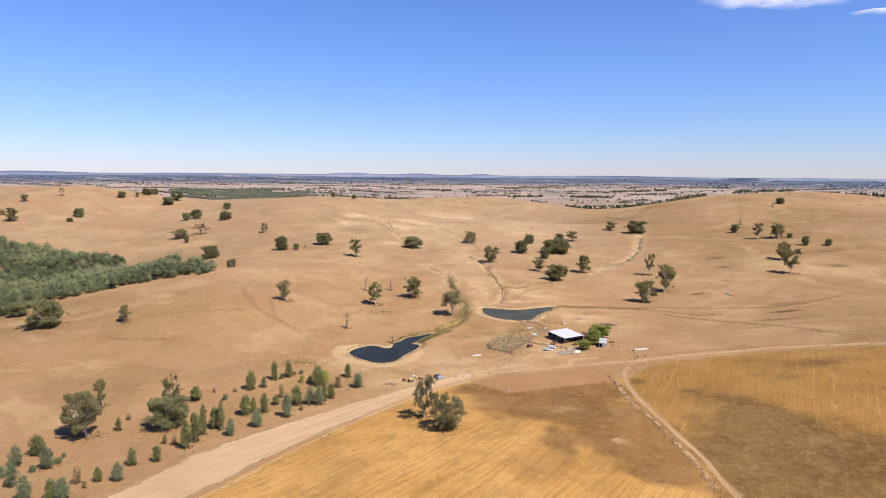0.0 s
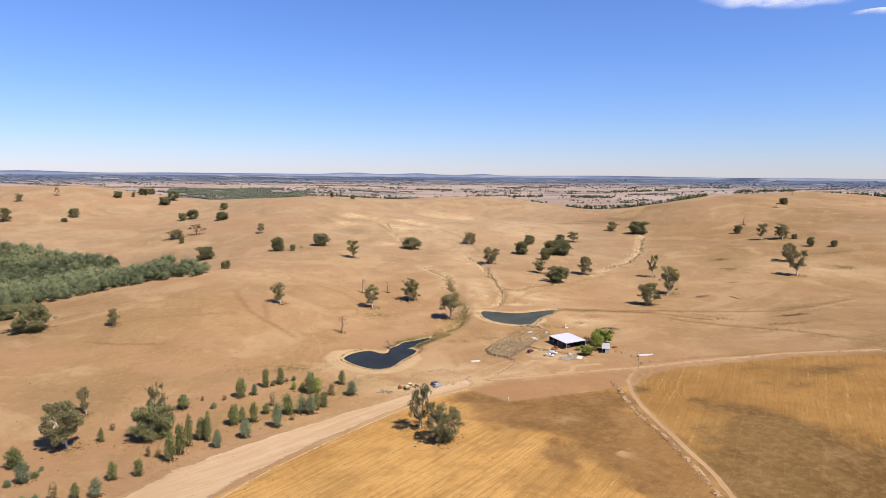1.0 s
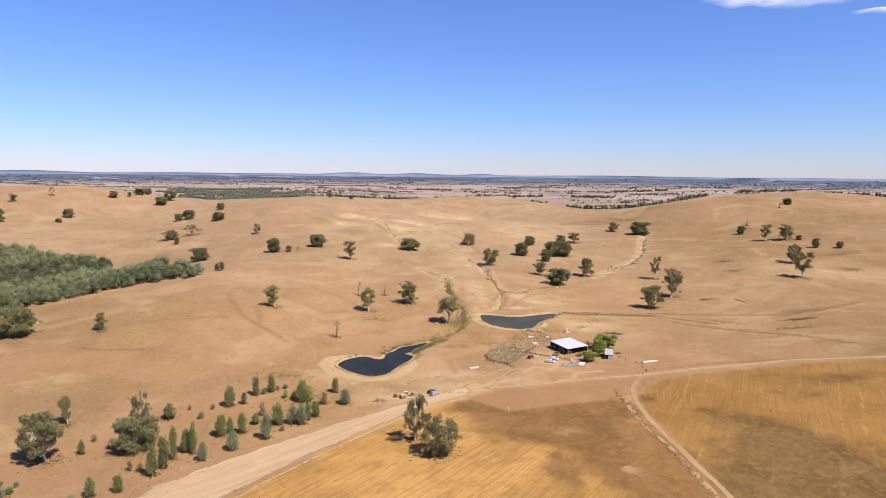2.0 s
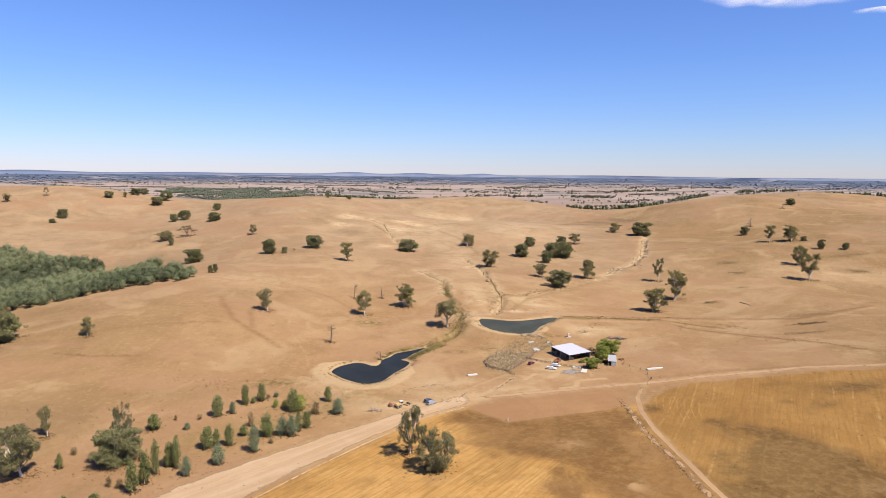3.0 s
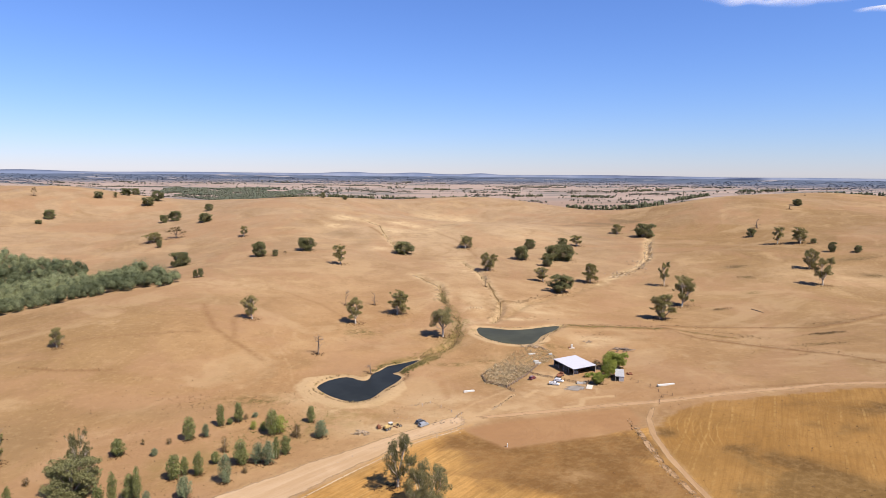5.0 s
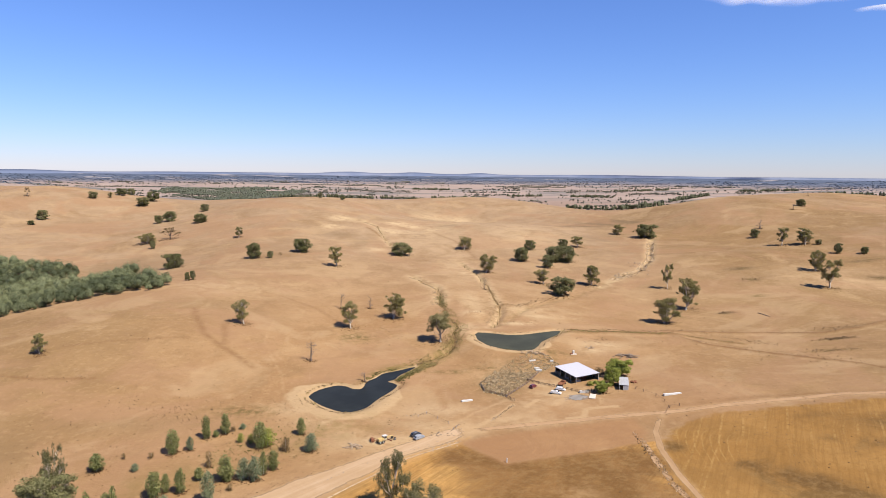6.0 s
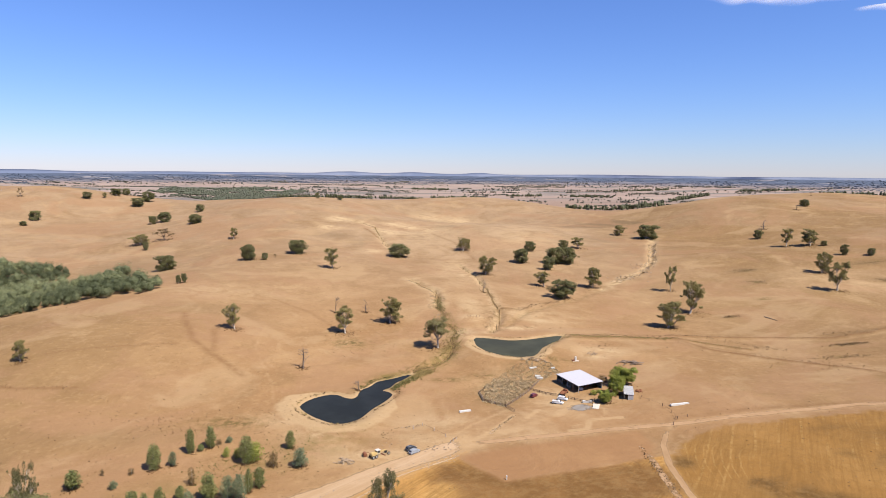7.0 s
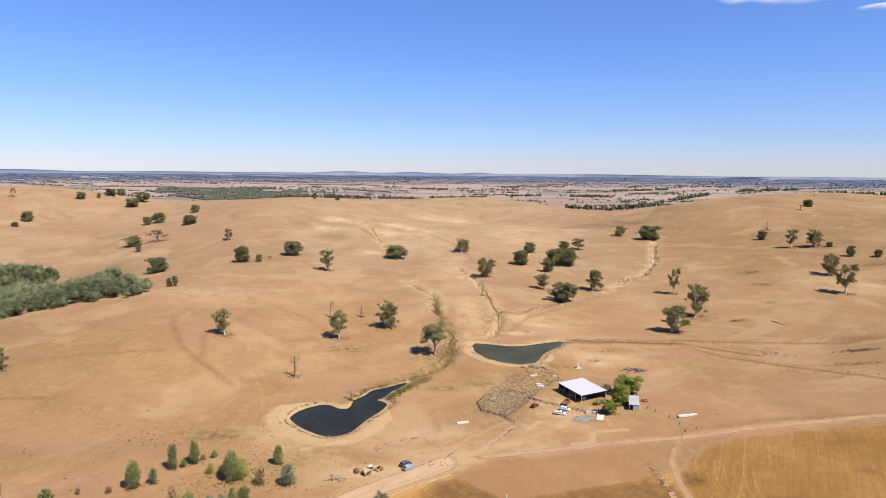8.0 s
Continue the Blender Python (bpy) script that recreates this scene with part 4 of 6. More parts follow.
gum(-672.4, 1011.8, 12.5, 14.4)
sparse_gum(-639.4, 1061.4, 14.1, 10.4)
gum(-613.1, 895.4, 18.9, 19.2)
gum(-647.6, 926.1, 8.1, 9.9)
round_gum(-555.5, 961.7, 12.6, 16.3)
round_gum(-547.8, 926.1, 5.6, 9.1)
round_gum(-560.9, 1102.1, 10.7, 14.7)
gum(-545.8, 1125.8, 9.0, 8.0)
round_gum(-547.8, 1169.1, 12.3, 18.7)
round_gum(-560.4, 1228.7, 11.9, 15.3)
round_gum(-480.0, 1097.9, 13.5, 20.6)
round_gum(-481.7, 1144.7, 16.1, 21.4)
round_gum(-393.6, 963.1, 11.0, 12.1)
round_gum(-383.2, 976.5, 13.7, 19.2)
round_gum(-322.8, 928.1, 12.1, 18.3)
round_gum(-358.6, 1043.7, 11.0, 13.0)
gum(-343.0, 819.2, 12.0, 21.3)
round_gum(-322.0, 786.8, 8.4, 6.4)
sparse_gum(-321.8, 835.1, 14.5, 22.5)
round_gum(-249.0, 672.1, 13.4, 18.2)
gum(-232.0, 812.3, 12.9, 12.4)
round_gum(-176.9, 692.0, 14.6, 14.3)
round_gum(-194.5, 568.4, 6.6, 4.1)
round_gum(-192.0, 571.9, 7.1, 4.6)
gum(-114.7, 454.9, 15.4, 11.6)
gum(-203.1, 395.5, 10.6, 7.9)
round_gum(-251.1, 393.4, 17.1, 22.3)
round_gum(-296.3, 434.6, 9.8, 13.5)
round_gum(-162.2, 690.1, 6.7, 6.2)
sparse_gum(-153.9, 697.8, 4.3, 3.8)
round_gum(-139.5, 727.5, 13.3, 19.6)
gum(-91.6, 659.8, 19.2, 16.0)
round_gum(-35.8, 745.6, 12.8, 23.4)
gum(32.3, 791.2, 14.5, 18.5)
gum(49.1, 667.3, 17.0, 16.8)
round_gum(92.2, 734.1, 14.1, 15.8)
round_gum(106.3, 792.2, 11.1, 13.5)
round_gum(147.7, 805.2, 9.9, 11.6)
gum(164.7, 807.1, 13.3, 19.5)
round_gum(137.7, 730.4, 16.5, 21.0)
round_gum(125.9, 731.0, 16.0, 17.1)
round_gum(112.7, 700.8, 13.0, 12.0)
gum(96.1, 619.7, 13.0, 15.1)
round_gum(104.8, 576.8, 14.4, 20.8)
gum(138.9, 623.8, 17.6, 15.2)
gum(-51.1, 469.8, 17.6, 14.1)
gum(-25.4, 493.7, 16.6, 15.7)
plant("open", 6.7, 447.1, 18.2, 17.9, "grey-olive gum tree with open crown on pale trunk", "paddock trees")
gum(248.3, 939.3, 14.0, 16.0)
round_gum(271.9, 899.8, 17.2, 27.4)
gum(199.4, 605.6, 21.7, 10.9)
gum(190.9, 540.7, 23.9, 20.6)
gum(161.3, 502.2, 17.6, 19.1)
round_gum(378.1, 821.3, 10.1, 9.6)
gum(375.2, 755.3, 20.0, 14.9)
gum(394.0, 743.8, 17.6, 18.7)
round_gum(403.3, 735.2, 5.1, 6.6)
round_gum(395.6, 689.9, 9.8, 7.4)
round_gum(414.4, 679.0, 6.5, 7.3)
gum(338.3, 628.4, 18.3, 14.1)
gum(316.2, 570.4, 23.7, 18.5)
round_gum(508.3, 958.1, 9.3, 12.8)
white_gum(-149.4, 255.0, 19.4, 17.3)
gum(-160.1, 287.5, 13.1, 6.4)
round_gum(-119.5, 264.0, 13.5, 18.0)
plant("bushy", -8.0, 259.5, 18.5, 11.5, "tall feathery grey-olive tree beside the stubble", "paddock trees")
plant("bushy", 1.3, 245.0, 13.2, 14.5, "wide bushy grey-olive tree leafy to the ground", "paddock trees")
plant("bushy", -122.0, 272.0, 20.0, 9.0, "slender grey-olive tree behind a wide round tree", "paddock trees")
round_gum(-198.2, 1135.0, 9.0, 8.1)
round_gum(-163.1, 1151.0, 7.1, 9.2)
dead_tree(-64.2, 514.0, 12.1, 4.7)
dead_tree(-44.0, 517.7, 9.3, 5.6)
dead_tree(-63.1, 405.9, 12.2, 6.7)
dead_tree(-31.2, 382.6, 5.6, 4.4)
dead_tree(404.4, 863.2, 11.4, 10.8)
dead_tree(483.4, 934.1, 8.2, 8.3)
dead_tree(41.8, 579.6, 9.4, 3.1)
dead_tree(-171.7, 304.2, 5.6, 3.9)
dead_tree(591.2, 1089.0, 7.7, 4.8)
blue_sapling(-159.4, 225.6, 7.8, 5.5)
sapling(-158.1, 236.3, 8.2, 6.6)
blue_sapling(-146.6, 223.7, 8.2, 5.7)
blue_sapling(-149.7, 220.4, 2.6, 3.1)
blue_sapling(-148.6, 207.6, 8.6, 5.1)
blue_sapling(-157.2, 214.7, 4.5, 4.0)
blue_sapling(-136.2, 195.5, 8.1, 5.5)
sapling(-127.3, 195.3, 7.4, 4.4)
blue_sapling(-123.5, 195.1, 7.6, 5.5)
brown_shrub(-127.1, 209.4, 5.8, 3.3)
brown_shrub(-121.8, 204.7, 2.5, 2.3)
sapling(-120.2, 210.4, 5.6, 3.0)
blue_sapling(-113.5, 210.8, 6.6, 4.4)
sapling(-115.5, 225.0, 7.0, 4.0)
sapling(-107.6, 227.9, 6.6, 3.8)
sapling(-145.4, 228.6, 2.4, 3.4)
blue_sapling(-146.6, 234.2, 1.9, 2.2)
sapling(-139.2, 261.2, 6.1, 2.7)
brown_shrub(-140.4, 272.9, 3.0, 3.0)
sapling(-118.6, 293.8, 6.9, 6.5)
sapling(-101.4, 240.1, 11.5, 4.9)
sapling(-100.3, 246.4, 13.3, 4.8)
sapling(-100.0, 254.2, 13.5, 3.5)
brown_shrub(-112.4, 245.6, 3.7, 3.0)
brown_shrub(-108.0, 243.9, 3.4, 3.4)
sapling(-97.4, 260.6, 9.4, 5.6)
sapling(-93.9, 258.2, 13.2, 3.6)
blue_sapling(-87.8, 251.6, 7.4, 4.4)
brown_shrub(-112.8, 302.1, 2.2, 2.2)
brown_shrub(-102.2, 302.1, 2.4, 2.5)
blue_sapling(-104.0, 292.7, 2.9, 3.2)
sapling(-95.6, 305.2, 9.6, 5.9)
blue_sapling(-89.8, 307.6, 5.4, 3.4)
sapling(-86.9, 317.1, 10.1, 4.1)
sapling(-88.5, 274.1, 9.3, 5.8)
blue_sapling(-79.3, 260.1, 7.8, 5.6)
sapling(-80.7, 276.2, 8.9, 4.1)
sapling(-77.6, 284.8, 4.7, 4.2)
sapling(-86.1, 277.1, 6.8, 3.3)
sapling(-80.5, 320.7, 9.3, 4.4)
sapling(-83.5, 318.5, 2.8, 2.9)
brown_shrub(-78.1, 323.0, 2.3, 2.7)
blue_sapling(-74.8, 325.3, 2.3, 3.0)
brown_shrub(-77.3, 294.0, 6.1, 3.0)
blue_sapling(-68.8, 269.5, 10.5, 5.2)
sapling(-67.7, 283.3, 9.5, 6.3)
blue_sapling(-61.5, 283.8, 7.9, 5.5)
blue_sapling(-57.3, 282.5, 9.0, 5.2)
sapling(-55.6, 287.4, 8.8, 3.2)
sapling(-63.0, 308.5, 10.6, 6.3)
light_shrub(-60.4, 309.9, 6.9, 7.4)
sapling(-53.1, 290.9, 7.6, 4.6)
brown_shrub(-52.3, 305.9, 5.3, 4.8)
sapling(-49.4, 320.1, 7.4, 4.1)
blue_sapling(-42.3, 304.9, 6.9, 6.2)
light_shrub(-67.6, 312.9, 3.6, 4.0)
light_shrub(-72.0, 313.2, 3.7, 3.5)
brown_shrub(-64.0, 276.3, 2.7, 2.8)


# ---- woods and the far plain ----
def woodland(name, spots, material, label, leaf=0.37, per=110, seed=5):
    """Many small trees, too many to count, as one object; each crown is a few lobes round an added core, painted dark
    as inner shade.
    """
    g = np.random.default_rng(seed)
    bm = bmesh.new()
    bmesh.ops.create_icosphere(bm, subdivisions=1, radius=1)
    unit = np.array([v.co[:] for v in bm.verts])
    tri = np.array([[v.index for v in f.verts] for f in bm.faces])
    bm.free()
    vs, fs, tones, base = [], [], [], 0
    floor = height(spots[:, 0], spots[:, 1])
    for (x, y, h, w), z in zip(spots, floor):
        tone = np.clip(0.5 + 1.3 * rolling(np.array([x]), np.array([y]), 26, 83)[0] + g.normal() * 0.30, 0, 1)
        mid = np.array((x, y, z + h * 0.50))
        shade_core = mid + unit * g.uniform(0.50, 0.72, (len(unit), 1)) * np.array((w / 2, w / 2, h * 0.46))
        vs.append(shade_core)
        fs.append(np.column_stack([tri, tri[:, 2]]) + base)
        # crown's inner shade painted in: less than half the leaf tone
        tones.append(np.full(len(shade_core), tone * 0.4))
        base += len(shade_core)
        for q in range(6):
            a = q * 2.4 + g.uniform(0, 1)
            reach = w * 0.5 * g.uniform(0.25, 0.50) * (0.2 if q == 5 else 1)
            up = h * (0.72 if q == 5 else g.uniform(0.30, 0.62))
            c = np.array((x + math.cos(a) * reach, y + math.sin(a) * reach, z + up))
            rad = w * g.uniform(0.24, 0.34)
            d = in_ball(g, per, 0.6)
            p = c + d * rad * np.array((1, 1, 0.9))
            v, f = cards(p, leaf * g.uniform(0.6, 1.3, per), g, d * 2.6 + np.array((0, 0, 0.5)))
            vs.append(v)
            fs.append(f + base)
            tones.append(np.full(len(v), np.clip(tone + g.normal() * 0.10, 0, 1)))
            base += len(v)
    v, f, tone = np.concatenate(vs), np.concatenate(fs), np.concatenate(tones)
    three, four = f[f[:, 2] == f[:, 3]][:, :3], f[f[:, 2] != f[:, 3]]
    me = bpy.data.meshes.new(name)
    me.from_pydata(v.tolist(), [], three.tolist() + four.tolist())
    me.attributes.new("tone", "FLOAT", "POINT").data.foreach_set("value", tone.astype(np.float32))
    me.materials.append(material)
    return tagged(new(name, me), label, "woodland", kind="stuff")


def wood_spots():
    g = np.random.default_rng(9)
    xs, ys = np.array(WOOD).T
    x, y = g.uniform(xs.min(), xs.max(), 12000), g.uniform(ys.min(), ys.max(), 12000)
    keep = (area_distance(x, y, WOOD) < -2) & (np.hypot((x + 336) / 15, (y - 655) / 24) > 1)
    spots = []
    for px, py in zip(x[keep], y[keep]):
        s = 0.45 + 0.95 * g.random() ** 1.4
        if all((px - q[0]) ** 2 + (py - q[1]) ** 2 > (0.31 * (9.5 * s + q[3])) ** 2 for q in spots):
            spots.append((px, py, 9.8 * s * g.uniform(0.85, 1.2), 10.5 * s))
    return np.array(spots)


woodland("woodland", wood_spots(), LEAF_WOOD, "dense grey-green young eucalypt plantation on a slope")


def far_trees(name, spots, material, label, seed):
    """Distant trees as small uneven clumps."""
    g = np.random.default_rng(seed)
    bm = bmesh.new()
    bmesh.ops.create_icosphere(bm, subdivisions=1, radius=1)
    unit = np.array([v.co[:] for v in bm.verts])
    tri = np.array([[v.index for v in f.verts] for f in bm.faces])
    bm.free()
    spots = np.array(spots)
    n = len(spots)
    z = height(spots[:, 0], spots[:, 1])
    jit = unit[None] * g.uniform(0.55, 1.25, (n, len(unit), 1))
    v = jit * np.stack([spots[:, 3] / 2, spots[:, 3] / 2, spots[:, 2] / 2], -1)[:, None]
    v += np.stack([spots[:, 0], spots[:, 1], z + spots[:, 2] * 0.45], -1)[:, None]
    f = tri[None] + (np.arange(n) * len(unit))[:, None, None]
    ob = new(name, mesh_of(name, v.reshape(-1, 3), f.reshape(-1, 3), material))
    return tagged(ob, label, "woodland", kind="stuff")


def polar(angle, r):
    return r * math.sin(radians(angle)), r * math.cos(radians(angle))


NEAR, FAR, BELT, FOREST_TREES = [], [], [], []
SCATTER = np.random.default_rng(19)


def belt(x0, y0, x1, y1, h):
    """A row of trees along a fence on the plain."""
    n = int(math.hypot(x1 - x0, y1 - y0) / (h * 0.14)) + 2
    dense = 1.6 if h > 15 else SCATTER.uniform(0.7, 1.2)
    for k in range(n):
        u = (k + SCATTER.uniform(-0.5, 0.5)) / n
        if SCATTER.random() > dense * (0.75 + 0.5 * math.sin(u * 17 + x0)):
            continue
        s = SCATTER.uniform(0.3, 0.95)
        (BELT if h > 15 else NEAR).append((x0 + (x1 - x0) * u, y0 + (y1 - y0) * u + SCATTER.normal() * 10, h * s, h * (0.25 + 0.45 * s) * SCATTER.uniform(0.6, 1.1)))


belt(551, 2885, 732, 2790, 29)
belt(732, 2790, 1017, 2969, 32)
belt(1096, 3124, 1437, 3482, 25)
belt(-817, 3206, -659, 3275, 21)
belt(-653, 3244, -391, 3227, 26)
belt(-395, 3259, -75, 3238, 17)
belt(-46, 3240, 188, 3289, 23)
belt(349, 3439, 534, 3446, 19)
belt(680, 3410, 897, 3369, 19)
belt(727, 3820, 974, 3727, 14)
belt(985, 3770, 1350, 3855, 18)
belt(1024, 3554, 1332, 3617, 13)
belt(-381, 4037, -236, 4018, 13)
belt(-177, 3895, 48, 3876, 17)
belt(1683, 3684, 2020, 3674, 22)
belt(1996, 3432, 2244, 3227, 32)
belt(-2330, 3328, -2236, 3344, 11)
belt(-2166, 3092, -2062, 3102, 17)
belt(-2086, 3129, -2038, 3194, 17)
belt(343, 4106, 773, 4064, 11)
belt(-559, 3782, -280, 3654, 10)
belt(-895, 4088, -388, 4117, 9)
belt(-2008, 3546, -1512, 3726, 9)
belt(1424, 4069, 1757, 3925, 12)
belt(143, 3662, 311, 3718, 10)
FOREST = [(-1596, 3474), (-1498, 3690), (-1266, 3685), (-1078, 3832), (-735, 3652), (-784, 3247), (-892, 3070), (-1018, 2957), (-1279, 3147)]
wx, wy = SCATTER.uniform(-1600, -730, 5200), SCATTER.uniform(2950, 3840, 5200)
keep = (area_distance(wx, wy, FOREST) < 0) & (rolling(wx, wy, 60, 2) > -0.3)
for x, y in zip(wx[keep], wy[keep]):
    s = SCATTER.uniform(0.7, 1.2)
    FOREST_TREES.append((x, y, 8 * s, 12 * s))
for k in range(380):
    x, y = polar(SCATTER.uniform(-40, 40), SCATTER.uniform(2900, 4250))
    s = SCATTER.uniform(0.5, 1.2)
    NEAR.append((x, y, 9 * s, 8 * s))
for k in range(210):  # rows and groves between the far paddocks
    x, y = polar(SCATTER.uniform(-42, 42), SCATTER.uniform(3000, 4450))
    run = SCATTER.uniform(15, 90)
    for q in range(int(SCATTER.uniform(5, 26))):
        s = SCATTER.uniform(0.5, 1.1)
        NEAR.append((x + SCATTER.normal() * run, y + SCATTER.normal() * 7, 10 * s, 12 * s))
for k in range(420):
    x, y = polar(SCATTER.uniform(-44, 44), 4250 + 520 * SCATTER.random() ** 0.9)
    for q in range(int(SCATTER.uniform(6, 24))):
        s = SCATTER.uniform(0.5, 1.2)
        FAR.append((x + SCATTER.normal() * 170, y + SCATTER.normal() * 5, 3.4 * s, 12 * s))
FAR = [s for s in FAR if math.hypot(s[0], s[1]) < 4900]
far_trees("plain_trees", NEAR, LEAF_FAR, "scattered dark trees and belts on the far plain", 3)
far_trees("distant_forest", FOREST_TREES, LEAF_FOREST, "dark green forest patch on the far plain", 6)
far_trees("tree_belts", BELT, LEAF_BELT, "dark green shelter belts of trees behind the hill", 5)
far_trees("horizon_woods", FAR, LEAF_HAZE, "woods along the horizon, painted haze blue", 4)


def distant_hills():
    """Low hills that close the plain, their blue being distance haze painted in."""
    n = Nodes("haze_painted_hill")
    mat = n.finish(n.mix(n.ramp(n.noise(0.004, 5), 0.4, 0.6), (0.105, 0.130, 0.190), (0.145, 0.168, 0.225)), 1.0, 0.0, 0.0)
    a = np.linspace(-46, 46, 260)
    top = 92 + 4 * rolling(a, a * 0, 6, 31) + 4 * rolling(a, a * 0, 1.8, 32)
    for at, wide, high in ((-9.0, 1.4, 10), (-7.4, 1.0, 7), (-2.4, 1.6, 10), (3.4, 1.2, 10), (-33, 2.5, 7), (15, 3, 5)):
        top = top + high * np.exp(-(((a - at) / wide) ** 2))
    ring = np.radians(a)
    rows = []
    for r, z in ((4700, np.full_like(a, 40.0)), (4880, 60 + (top - 60) * 0.6), (4925, top), (4940, np.full_like(a, 40.0))):
        rows.append(np.column_stack([np.sin(ring) * r, np.cos(ring) * r, z]))
    v = np.concatenate(rows)
    m = len(a)
    f = [(k * m + j, k * m + j + 1, (k + 1) * m + j + 1, (k + 1) * m + j) for k in range(3) for j in range(m - 1)]
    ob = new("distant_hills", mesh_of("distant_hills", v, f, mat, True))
    tagged(ob, "low hills on the horizon, painted haze blue", "hills", kind="structure")


distant_hills()


# ---- the farmstead ----
ROOF_WHITE = plain("white_roof_sheet", (0.37, 0.37, 0.40), 0.5, 0.0, 0.3, 0.10)
ZINC = plain("weathered_zinc", (0.36, 0.36, 0.36), 0.5, 0.2, 0.35, 0.25)
STEEL_DARK = plain("dark_wall_sheet", (0.075, 0.080, 0.075), 0.6, 0.0, 0.3, 0.3)
POST = plain("grey_post", (0.34, 0.30, 0.26), 0.8, vary=0.3)
RAIL = plain("brown_rail", (0.15, 0.095, 0.06), 0.85, vary=0.35)
CONCRETE = plain("pale_concrete", (0.44, 0.39, 0.33), 0.85, vary=0.2)
WHITE = plain("white_paint", (0.44, 0.43, 0.40), 0.6, vary=0.15)
PAINT_WHITE = plain("white_car_paint", (0.48, 0.48, 0.48), 0.25, 0.0, 0.5, 0.05)
PAINT_SILVER = plain("silver_car_paint", (0.20, 0.215, 0.235), 0.35, 0.0, 0.45, 0.08)
PAINT_DARK = plain("dark_car_paint", (0.035, 0.036, 0.038), 0.3, 0.0, 0.5, 0.05)
PAINT_MAROON = plain("maroon_car_paint", (0.09, 0.018, 0.022), 0.3, 0.0, 0.5, 0.1)
GLASS = plain("dark_window_glass", (0.02, 0.024, 0.028), 0.08, 0.0, 0.5, 0.05)
RUBBER = plain("black_tyre", (0.022, 0.022, 0.022), 0.9, vary=0.2)
RIM = plain("alloy_rim", (0.5, 0.5, 0.52), 0.35, 0.8, 0.5, 0.1)
LAMP = plain("clear_lamp", (0.75, 0.75, 0.72), 0.15, 0.0, 0.5, 0.05)
LAMP_RED = plain("red_lamp", (0.35, 0.02, 0.02), 0.2, 0.0, 0.5, 0.05)
YELLOW = plain("yellow_machine_paint", (0.40, 0.285, 0.11), 0.8, vary=0.4)
RUST = plain("rusty_steel", (0.20, 0.085, 0.045), 0.85, 0.1, 0.2, 0.4)
TIMBER = plain("bleached_timber", (0.29, 0.215, 0.14), 0.9, vary=0.4)
STONE = plain("pale_stone", (0.285, 0.215, 0.145), 0.95, vary=0.35)
CREAM = plain("faded_cream_paint", (0.40, 0.33, 0.20), 0.7, vary=0.3)


def at_ground(name, x, y, turn=0.0, lift=0.0):
    ob = new(name)
    ob.matrix_basis = pose(x, y, ground_z(x, y) + lift, 0, 0, turn)
    return ob


